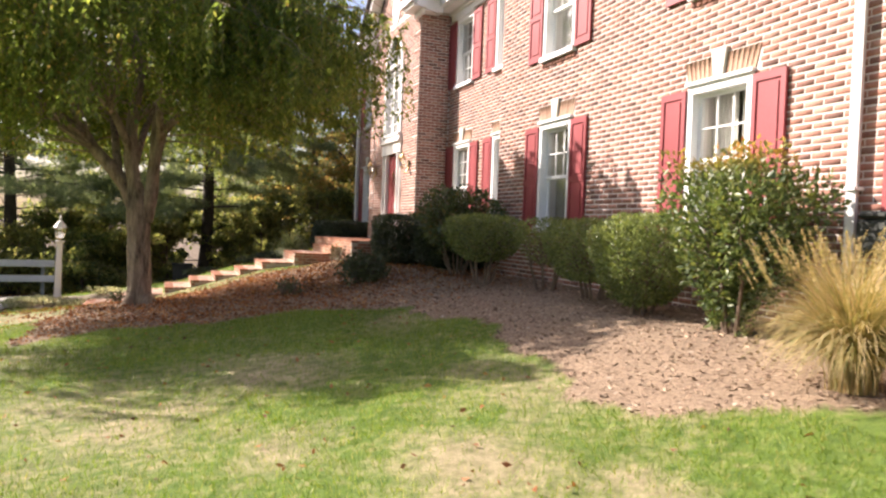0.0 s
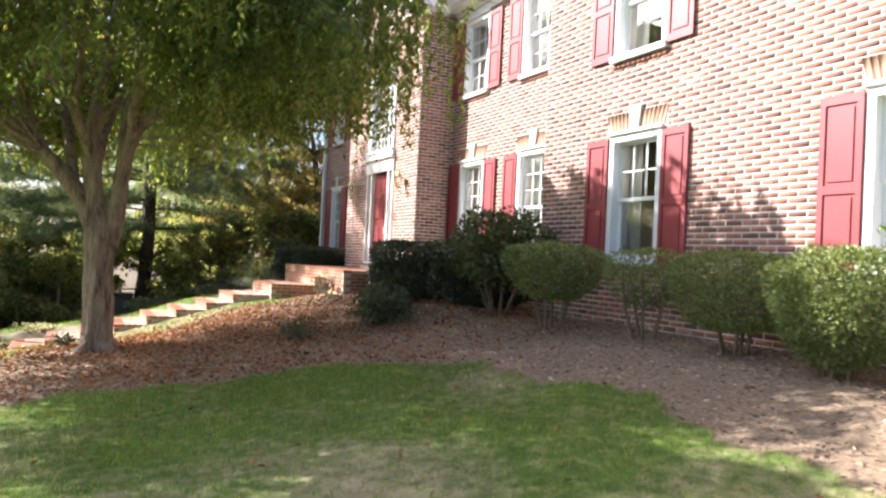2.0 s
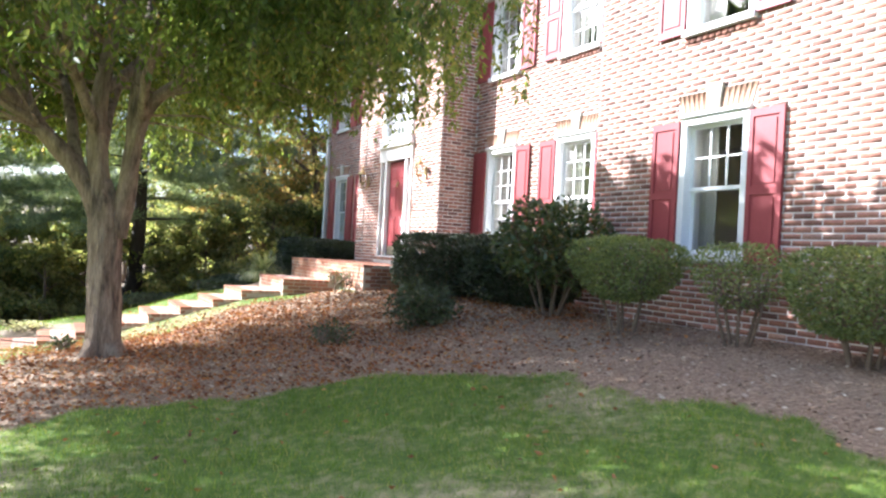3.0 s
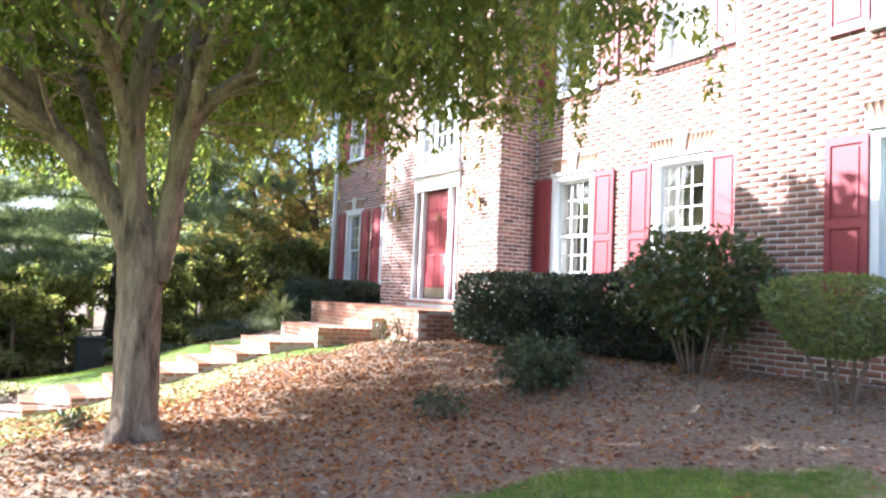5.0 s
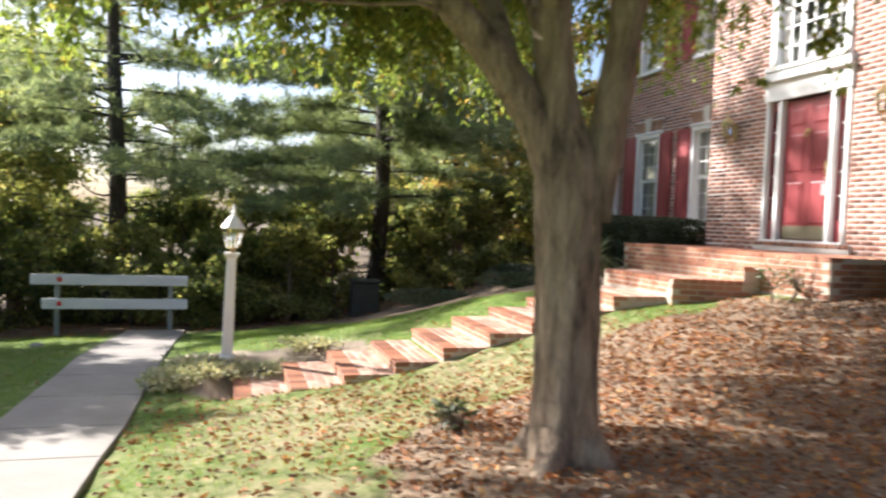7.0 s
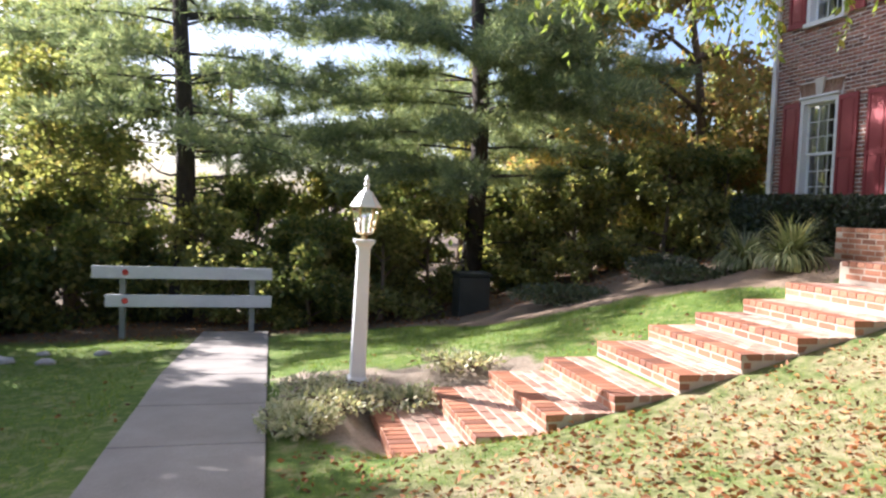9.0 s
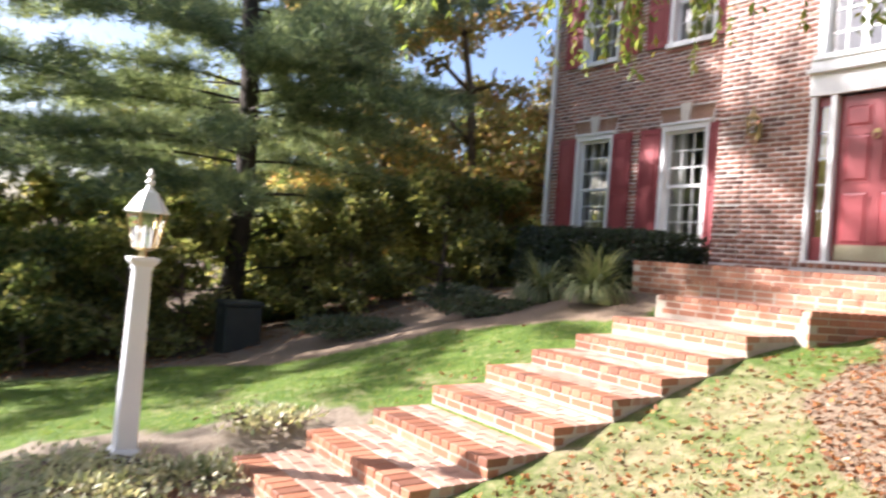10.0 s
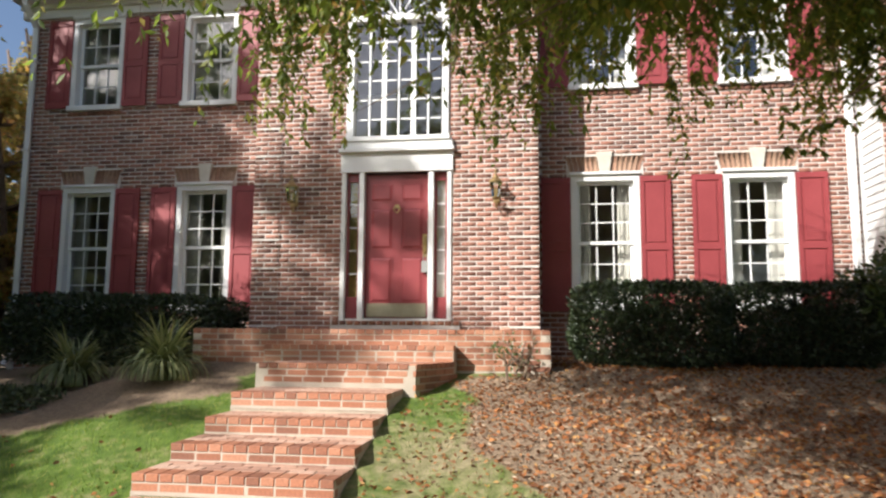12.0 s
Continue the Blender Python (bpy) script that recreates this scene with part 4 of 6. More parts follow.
for k in range(-4, 5):
    hw = 0.22 * math.sqrt(max(0.0, 1 - (k * 0.075 / 0.34) ** 2))
    if hw > 0.05:
        box(bm, BAY - 0.02, BAY + 0.0, MID - hw, MID + hw, 7.35 + k * 0.075 - 0.022, 7.35 + k * 0.075 + 0.022)
part("gable_vent", bm, M["white"], house, "white oval louvred vent")


def cornice(y0, y1, face, out=0.34):
    """A boxed white cornice in three steps, with soffit and gutter board."""
    bm = boxes((face - 0.05, face + 0.05, y0, y1, EAVE - 0.16, EAVE - 0.03), (face - 0.12, face + 0.05, y0, y1, EAVE - 0.03, EAVE + 0.04),
               (face - out, face + 0.05, y0, y1, EAVE + 0.04, EAVE + 0.1), (face - out - 0.09, face - out + 0.02, y0, y1, EAVE + 0.1, EAVE + 0.25))
    return part("cornice", bm, M["white"], house, "white boxed cornice with gutter")


cornice(END_R - 0.2, STEP_Y + 0.1, FRONT)
cornice(STEP_Y + 0.104, BAY_R - 0.12, WING)
cornice(BAY_L + 0.12, END_L + 0.2, WING)
for a, b in ((BAY_R - 0.4, BAY_R + 0.35), (BAY_L - 0.35, BAY_L + 0.4)):
    part("cornice_return", boxes((BAY - 0.34, BAY - 0.02, a, b, EAVE + 0.02, EAVE + 0.1), (BAY - 0.1, BAY - 0.02, a + 0.1, b - 0.1, EAVE - 0.1, EAVE + 0.02), (BAY - 0.42, BAY - 0.02, a - 0.05, b + 0.05, EAVE + 0.1, EAVE + 0.25)), M["white"], house)
for sgn in (-1, 1):
    s0, s1 = (BAY_R - 0.12, BAY_R - 0.02) if sgn < 0 else (BAY_L + 0.02, BAY_L + 0.12)
    part("cornice", boxes((BAY - 0.02, WING - 0.35, min(s0, s1) - (0.22 if sgn < 0 else 0), max(s0, s1) + (0.22 if sgn > 0 else 0), EAVE - 0.03, EAVE + 0.25)), M["white"], house)
    bm = bmesh.new()
    e = MID + sgn * (BAY_L - MID + 0.4)
    ez = EAVE + 0.25 - rise * 0.4 + 0.12
    ap = apex + 0.12
    q = []
    for d in (BAY - 0.3, BAY - 0.02):
        q.append([bm.verts.new(p) for p in ((d, e, ez), (d, MID, ap), (d, MID, ap + 0.24), (d, e, ez + 0.24))])
    bm.faces.new(q[0])
    bm.faces.new(q[1][::-1])
    for k in range(4):
        bm.faces.new((q[0][k], q[0][(k + 1) % 4], q[1][(k + 1) % 4], q[1][k]))
    part("rake_board", bm, M["white"], house)
    bm = bmesh.new()
    q = []
    for d in (BAY - 0.4, WING + 4):
        q.append([bm.verts.new(p) for p in ((d, e, ez + 0.26), (d, MID, ap + 0.26), (d, MID, ap + 0.34), (d, e, ez + 0.34))])
    bm.faces.new(q[0])
    bm.faces.new(q[1][::-1])
    for k in range(4):
        bm.faces.new((q[0][k], q[0][(k + 1) % 4], q[1][(k + 1) % 4], q[1][k]))
    part("roof", bm, M["roof"], house)
ridge_x, ridge_z = WING + 4.65, EAVE + 0.3 + 3.2
for a, b in (((WING - 0.48, EAVE + 0.27), (ridge_x, ridge_z)), ((WING + 9.8, EAVE + 0.27), (ridge_x, ridge_z))):
    bm = bmesh.new()
    q = []
    for y in (END_R - 0.3, END_L + 0.3):
        q.append([bm.verts.new(p) for p in ((a[0], y, a[1]), (b[0], y, b[1]), (b[0], y, b[1] + 0.1), (a[0], y, a[1] + 0.1))])
    bm.faces.new(q[0])
    bm.faces.new(q[1][::-1])
    for k in range(4):
        bm.faces.new((q[0][k], q[0][(k + 1) % 4], q[1][(k + 1) % 4], q[1][k]))
    part("roof", bm, M["roof"], house, "dark shingled roof")
bm = bmesh.new()
q = [[bm.verts.new(p) for p in ((FRONT - 0.48, y, EAVE + 0.27), (ridge_x, y, ridge_z + 0.02), (ridge_x, y, ridge_z + 0.12), (FRONT - 0.48, y, EAVE + 0.37))] for y in (END_R - 0.3, STEP_Y + 0.25)]
bm.faces.new(q[0])
bm.faces.new(q[1][::-1])
for k in range(4):
    bm.faces.new((q[0][k], q[0][(k + 1) % 4], q[1][(k + 1) % 4], q[1][k]))
part("roof", bm, M["roof"], house, "dark shingled roof")
for y in (END_L, END_R):
    bm = bmesh.new()
    t3 = [(WING + 0.0, EAVE + 0.1), (WING + 9.3, EAVE + 0.1), (ridge_x, ridge_z - 0.05)]
    q = [[bm.verts.new((px, yy, pz)) for px, pz in t3] for yy in ((y - 0.3, y) if y > 0 else (y, y + 0.3))]
    bm.faces.new(q[0])
    bm.faces.new(q[1][::-1])
    for k in range(3):
        bm.faces.new((q[0][k], q[0][(k + 1) % 3], q[1][(k + 1) % 3], q[1][k]))
    part("wall", bm, M["mortar"], house)


def downspout(face, y, z_low, kick):
    bm = bmesh.new()
    xx = face - 0.075
    pts = [(face - 0.4, y, EAVE + 0.1), (face - 0.36, y, EAVE - 0.05), (xx, y, EAVE - 0.35), (xx, y, 3.0), (xx, y, z_low + 0.55), (xx - 0.02, y - 0.01, z_low + 0.4), (xx - 0.02, y, z_low + 0.15), (xx - kick, y, z_low)]
    tube(bm, pts, [0.055] * len(pts), 4)
    d = part("downspout", bm, M["white"], house, "white metal downspout")
    for z in (2.2, 4.3, 5.8):
        part("strap", boxes((xx - 0.06, face - 0.011, y - 0.062, y + 0.062, z, z + 0.03)), M["white"], d)


downspout(FRONT, 4.78, 0.93, 0.25)
downspout(WING, STEP_Y + 0.14, 1.06, 0.15)
downspout(WING, END_L - 0.08, 0.85, 0.15)
part("end_board", boxes((WING - 0.03, WING + 0.02, END_L - 0.075, END_L + 0.015, BASE, EAVE)), M["white"], house)
# rowlock course under the door
door_step = part("door_step", boxes((BAY - 0.05, BAY + 0.04, MID - 0.9, MID + 0.9, 1.4, 1.5475)), M["mortar"], house, "row of brick headers under the door")
for k in range(17):
    v, f = brick_mesh("x", BAY - 0.05, -1, [(MID - 0.9 + 0.105 * k, MID - 0.9 + 0.105 * k + 0.095, 1.49, 1.553)], rb)
    raw_part("brick", v, f, M["paver"], door_step)


# ---- stoop and steps ----
def brick_piece(material):
    bm = bmesh.new()
    box(bm, -0.1, 0.1, -0.0475, 0.0475, -0.0285, 0.0285)
    bmesh.ops.bevel(bm, geom=[e for e in bm.edges], offset=0.004, segments=1, affect="EDGES")
    me = bpy.data.meshes.new("brick")
    bm.to_mesh(me)
    bm.free()
    me.materials.append(material)
    return me


BRICK, WORN = brick_piece(M["paver"]), brick_piece(M["worn_paver"])
rs = random.Random(5)


def lay(parent, x, y, z, along_x, scale=1.0, piece=None, turn=0.0):
    """One paving brick with its centre there."""
    ob = new("brick", piece or BRICK)
    ob.parent = parent
    ob.location = Vector((x, y, z)) - ORIGIN[parent]
    ob.rotation_euler = (rs.gauss(0, 0.006), rs.gauss(0, 0.006), (0 if along_x else math.pi / 2) + turn + rs.gauss(0, 0.008))
    ob.scale = (scale, 1, 1)


def step(parent, name, x0, x1, y0, y1, z, drop, riser_rows=1, field=True, side_down=0.5):
    """A bed of mortar and cement with a nose of headers, a riser of stretchers and a field of pavers laid on it."""
    bed = bmesh.new()
    box(bed, x0 + 0.006, x1, y0 + 0.006, y1 - 0.006, z - drop - 0.02, z - 0.007)
    st = part(name, bed, M["step_mortar"], parent)
    foot = bmesh.new()
    box(foot, x0 + 0.012, x1, y0 - 0.004, y1 + 0.004, z - drop - side_down, z - drop + 0.005)
    part("cement_base", foot, M["render_side"], st, "rough pale cement side")
    n = max(1, round((y1 - y0) / 0.106))
    pitch = (y1 - y0) / n
    for k in range(n):
        lay(st, x0 + 0.098, y0 + (k + 0.5) * pitch, z - 0.0285, True)
    for r in range(riser_rows):
        m = max(1, round((y1 - y0) / 0.212))
        p = (y1 - y0) / m
        for k in range(m):
            lay(st, x0 + 0.052, y0 + (k + 0.5) * p, z - 0.0285 - 0.0677 * (r + 1), False, min(1.0, (p - 0.01) / 0.2))
    if field:
        row = 0
        x = x0 + 0.205 + 0.0475 + 0.005
        while x < x1 + 0.02:
            m = int((y1 - y0) / 0.21)
            p = (y1 - y0) / m
            shift = 0.5 if row % 2 else 0.0
            for k in range(m + (1 if shift else 0)):
                a, b = y0 + (k - shift) * p, y0 + (k + 1 - shift) * p
                a, b = max(a, y0), min(b, y1)
                if b - a > 0.05:
                    lay(st, x, (a + b) / 2, z - 0.0285, False, (b - a - 0.01) / 0.2, WORN)
            x += 0.105
            row += 1
    return st


NOSES = [(-2.04, -0.34), (-1.46, -0.19), (-0.9, -0.06), (-0.34, 0.07), (0.21, 0.225), (0.76, 0.385), (1.28, 0.515), (1.83, 0.655), (2.33, 0.83)]
stairs = thing("garden_steps", (0.2, 18.45, gz(0.2, 17.6)), "broad brick garden steps with pale joints and cement sides", "steps")
for k, (nx, nz) in enumerate(NOSES):
    x1 = NOSES[k + 1][0] + 0.03 if k + 1 < len(NOSES) else 3.1
    shift = 0.0 if k > 1 else 0.12 * (2 - k)
    step(stairs, "step", nx, x1, 17.6 - shift * 0.5, 19.08 - shift * 0.3, nz, 0.13 if k > 1 else 0.1)

stoop = thing("stoop", (4.6, MID, 1.0), "wide brick entrance stoop with a landing and one step", "stoop")
# landing with a slanted end
bm = bmesh.new()
outline = [(3.06, 19.15), (3.06, 17.48), (3.86, 17.2), (4.12, 17.2), (4.12, 19.15)]
lo = [bm.verts.new((px, py, 0.55)) for px, py in outline]
hi = [bm.verts.new((px, py, 1.055)) for px, py in outline]
bm.faces.new(lo[::-1])
bm.faces.new(hi)
for k in range(5):
    bm.faces.new((lo[k], lo[(k + 1) % 5], hi[(k + 1) % 5], hi[k]))
landing = part("landing", bm, M["step_mortar"], stoop)
for k in range(15):
    lay(landing, 3.06 + 0.092, 17.6 + 0.105 * k, 1.042, True)
for k in range(7):
    lay(landing, 3.06 + 0.046, 17.66 + 0.21 * k, 0.974, False)
for k in range(7):
    lay(landing, 3.06 + 0.046, 17.7 + 0.21 * k, 0.906, False)
for k in range(8):
    s = (k + 0.5) / 8
    ob_x, ob_y = 3.06 + s * 0.8, 17.48 - s * 0.28
    lay(landing, ob_x + 0.03, ob_y + 0.085, 1.042, False, turn=-0.337)
    if k % 2 == 0:
        for r in range(1, 5):
            shift = 0.1 * (r % 2 == 0)
            lay(landing, ob_x + 0.05 + shift * 0.944, ob_y + 0.025 - shift * 0.33, 1.042 - 0.068 * r, True, turn=-0.337)
row = 0
xx = 3.06 + 0.25
while xx < 3.82:
    y = 17.55 - 0.35 * (xx - 3.06) + (0.1 if row % 2 else 0) + 0.16
    while y < 19.05:
        lay(landing, xx, y, 1.042, False, 1.0, WORN)
        y += 0.21
    xx += 0.105
    row += 1
step(stoop, "step", 3.86, 4.13, 17.2, 19.4, 1.245, 0.19, 2, False, 0.05)
top = part("platform", boxes((4.106, BAY + 0.0, 16.146, 20.39, 0.5, 1.418)), M["step_mortar"], stoop)
n = 40
for k in range(n):
    lay(top, 4.1 + 0.098, 16.14 + (k + 0.5) * 4.255 / n, 1.3965, True)
for r in range(1, 7):
    for k in range(20):
        yy = 16.14 + (k + 0.5 + (0.5 if r % 2 else 0)) * 4.255 / 20
        if yy < 20.34 and not (17.25 < yy < 19.35 and r > 3):
            lay(top, 4.1 + 0.05, yy, 1.3965 - 0.0677 * r, False)
    for k in range(6):
        lay(top, 4.25 + 0.213 * k + (0.1 if r % 2 else 0), 16.14 + 0.046, 1.3965 - 0.0677 * r, True)
for r in range(11):
    for k in range(20):
        yy = 16.14 + (k + 0.5 + (0.5 if r % 2 else 0)) * 4.255 / 20
        if yy < 20.34:
            lay(top, 4.1 + 0.257 + 0.105 * r, yy, 1.3965, False)

# single wall bricks, the stretch that is passed nearest
v, f = brick_mesh("x", 0.0, -1, [(-0.1015, 0.1015, -0.02885, 0.02885)], np.random.default_rng(2))
one = raw_part("brick", v, f, M["brick"], None)
one_mesh = one.data
bpy.data.objects.remove(one)
for a, b, c, d in whole:
    ob = new("brick", one_mesh)
    ob.parent = wall_f
    ob.location = Vector((FRONT + rs.uniform(-0.002, 0.002), (a + b) / 2, (c + d) / 2)) - ORIGIN[wall_f]


# ---- lanterns, lamp post, fence, small fixtures ----
def wall_lantern(y, z):
    """A brass coach lantern on a scrolled bracket."""
    xw = BAY - 0.012
    t = thing("wall_lantern", (xw, y, z), "brass coach lantern with glass panes on the brick wall", "wall lamp", group="lanterns beside the door")
    part("backplate", boxes((xw - 0.02, xw, y - 0.045, y + 0.045, z - 0.12, z + 0.1)), M["brass"], t, bevel=0.005)
    bm = bmesh.new()
    tube(bm, smooth_line([(xw - 0.01, y, z - 0.08), (xw - 0.07, y, z - 0.2), (xw - 0.15, y, z - 0.16), (xw - 0.16, y, z - 0.08)], 5), [0.011] * 16, 6)
    part("bracket", bm, M["brass"], t)
    cx = xw - 0.16
    bm = bmesh.new()
    lathe(bm, cx, y, [(z - 0.1, 0.035), (z - 0.08, 0.06), (z - 0.065, 0.06)], 6)
    part("base", bm, M["brass"], t)
    bm = bmesh.new()
    for k in range(6):
        a = math.tau * k / 6
        tube(bm, [(cx + 0.058 * math.cos(a), y + 0.058 * math.sin(a), z - 0.065), (cx + 0.088 * math.cos(a), y + 0.088 * math.sin(a), z + 0.13)], [0.005, 0.005], 4)
    part("cage", bm, M["brass"], t)
    bm = bmesh.new()
    lathe(bm, cx, y, [(z - 0.064, 0.052), (z + 0.128, 0.082)], 6)
    g = part("glass", bm, M["glass"], t, "clear glass panes")
    g.visible_shadow = False
    bm = bmesh.new()
    lathe(bm, cx, y, [(z + 0.13, 0.1), (z + 0.145, 0.1), (z + 0.2, 0.045), (z + 0.23, 0.03), (z + 0.24, 0.012), (z + 0.29, 0.016), (z + 0.32, 0.003)], 6)
    part("cap", bm, M["brass"], t)


wall_lantern(19.72, 3.28)
wall_lantern(16.85, 3.28)


def lamp_post(px, py):
    z0 = gz(px, py) - 0.02
    t = thing("lamp_post", (px, py, z0), "white wooden lamp post with a brass and glass lantern", "lamp post")
    bm = bmesh.new()
    lathe(bm, px, py, [(z0, 0.15), (z0 + 0.14, 0.15), (z0 + 0.17, 0.125)], 4, math.pi / 4)
    part("base_block", bm, M["white"], t, bevel=0.006)
    bm = bmesh.new()
    lathe(bm, px, py, [(z0 + 0.165, 0.112), (z0 + 1.56, 0.088)], 4, math.pi / 4)
    part("post", bm, M["white"], t, bevel=0.008)
    zt = z0 + 1.56
    bm = bmesh.new()
    lathe(bm, px, py, [(zt - 0.03, 0.1), (zt - 0.01, 0.1), (zt + 0.03, 0.145), (zt + 0.06, 0.15), (zt + 0.062, 0.05)], 4, math.pi / 4)
    part("capital", bm, M["white"], t)
    zl = zt + 0.06
    bm = bmesh.new()
    lathe(bm, px, py, [(zl, 0.035), (zl + 0.05, 0.03), (zl + 0.06, 0.07), (zl + 0.075, 0.092)], 12)
    part("collar", bm, M["brass"], t, "brass collar")
    bm = bmesh.new()
    for k in range(6):
        a = math.tau * k / 6
        tube(bm, [(px + 0.09 * math.cos(a), py + 0.09 * math.sin(a), zl + 0.07), (px + 0.14 * math.cos(a), py + 0.14 * math.sin(a), zl + 0.3), (px + 0.145 * math.cos(a), py + 0.145 * math.sin(a), zl + 0.34)], [0.006] * 3, 4)
    part("cage", bm, M["brass"], t)
    bm = bmesh.new()
    lathe(bm, px, py, [(zl + 0.076, 0.085), (zl + 0.3, 0.138), (zl + 0.338, 0.14)], 6)
    g = part("glass", bm, M["glass"], t, "clear bevelled glass")
    g.visible_shadow = False
    bm = bmesh.new()
    lathe(bm, px, py, [(zl + 0.34, 0.165), (zl + 0.352, 0.165), (zl + 0.38, 0.145), (zl + 0.43, 0.112), (zl + 0.47, 0.085), (zl + 0.5, 0.065), (zl + 0.515, 0.04), (zl + 0.55, 0.022), (zl + 0.575, 0.036), (zl + 0.6, 0.02), (zl + 0.63, 0.028), (zl + 0.68, 0.004)], 6)
    part("cap", bm, M["white"], t, "pale weathered metal cap with finial")
    for k in range(3):
        a = math.tau * k / 3
        bm = bmesh.new()
        lathe(bm, px + 0.035 * math.cos(a), py + 0.035 * math.sin(a), [(zl + 0.076, 0.009), (zl + 0.18, 0.009), (zl + 0.2, 0.016), (zl + 0.23, 0.012), (zl + 0.255, 0.002)], 8)
        part("candle_bulb", bm, M["white"], t)
    t.scale = (0.89, 0.89, 0.89)
    t.rotation_euler = (0, radians(1.2), 0)      # the post leans a little


lamp_post(-2.13, 19.3)


def barrier():
    """Two white boards on posts across the end of the path."""
    y = 24.93
    t = thing("board_fence", (-5.5, y, gz(-5.5, y)), "white two-board barrier fence on grey posts", "fence")
    for z0, x0 in ((0.175, -5.7), (-0.285, -5.5)):
        part("board", boxes((x0, -2.91, y - 0.02, y + 0.02, z0, z0 + 0.2)), M["rail"], t, bevel=0.006)
    for px in (-3.23, -5.25):
        part("post", boxes((px - 0.045, px + 0.045, y + 0.024, y + 0.12, gz(px, y) - 0.3, 0.36)), M["post_green"], t, bevel=0.005)
    for z in (0.275, -0.185):
        bm = bmesh.new()
        bmesh.ops.create_cone(bm, cap_ends=True, segments=16, radius1=0.05, radius2=0.045, depth=0.02, matrix=pose(-5.2, y - 0.03, z, 90))
        part("reflector", bm, M["reflector"], t, "round red reflector")


barrier()


def utility_box(px, py):
    z = gz(px, py)
    t = thing("utility_box", (px, py, z), "dark green metal utility box at the edge of the woods", "utility box")
    part("body", boxes((px - 0.3, px + 0.3, py - 0.25, py + 0.25, z - 0.1, z + 0.72)), M["dark_box"], t, bevel=0.02)
    part("lid", boxes((px - 0.33, px + 0.33, py - 0.28, py + 0.28, z + 0.721, z + 0.79)), M["dark_box"], t, bevel=0.02)


utility_box(0.75, 25.6)


def meter_box(y, z):
    """A dark box shape on the wall beside the downspout, with an added conduit below."""
    t = thing("meter_box", (FRONT, y, z), "dark box shape on the brick wall beside the downspout", "meter box")
    part("body", boxes((FRONT - 0.17, FRONT - 0.006, y - 0.17, y + 0.17, z, z + 0.3)), M["dark_box"], t, bevel=0.03)
    part("hood", boxes((FRONT - 0.19, FRONT - 0.006, y - 0.13, y + 0.13, z + 0.302, z + 0.36)), M["dark_box"], t, bevel=0.02)
    part("conduit", boxes((FRONT - 0.07, FRONT - 0.008, y - 0.025, y + 0.025, gz(FRONT, y) - 0.1, z - 0.002)), M["steel"], t, bevel=0.008)


meter_box(4.5, 1.66)


def rock(px, py, r, rng):
    bm = bmesh.new()
    bmesh.ops.create_icosphere(bm, subdivisions=2, radius=1.0)
    o = Vector((rng.uniform(0, 9), rng.uniform(0, 9), 0))
    for v in bm.verts:
        k = 1 + 0.35 * noise.noise(v.co * 1.3 + o)
        v.co = Vector((v.co.x * r * 1.3 * k + px, v.co.y * r * k + py, v.co.z * r * 0.55 * k + gz(px, py) + r * 0.2))
    bm2 = part("rock", bm, M["rock"], None, smooth=True)
    tagged(bm2, "pale rounded stone on the woodland edge", "rock", group="stones beside the path")


rr = random.Random(8)
for px, py, r in ((-5.6, 22.2, 0.1), (-6.2, 22.5, 0.14), (-5.1, 22.9, 0.08), (-6.9, 22.3, 0.12), (-7.4, 23.1, 0.1), (-5.9, 23.2, 0.07), (-6.5, 21.9, 0.08)):
    rock(px, py, r, rr)


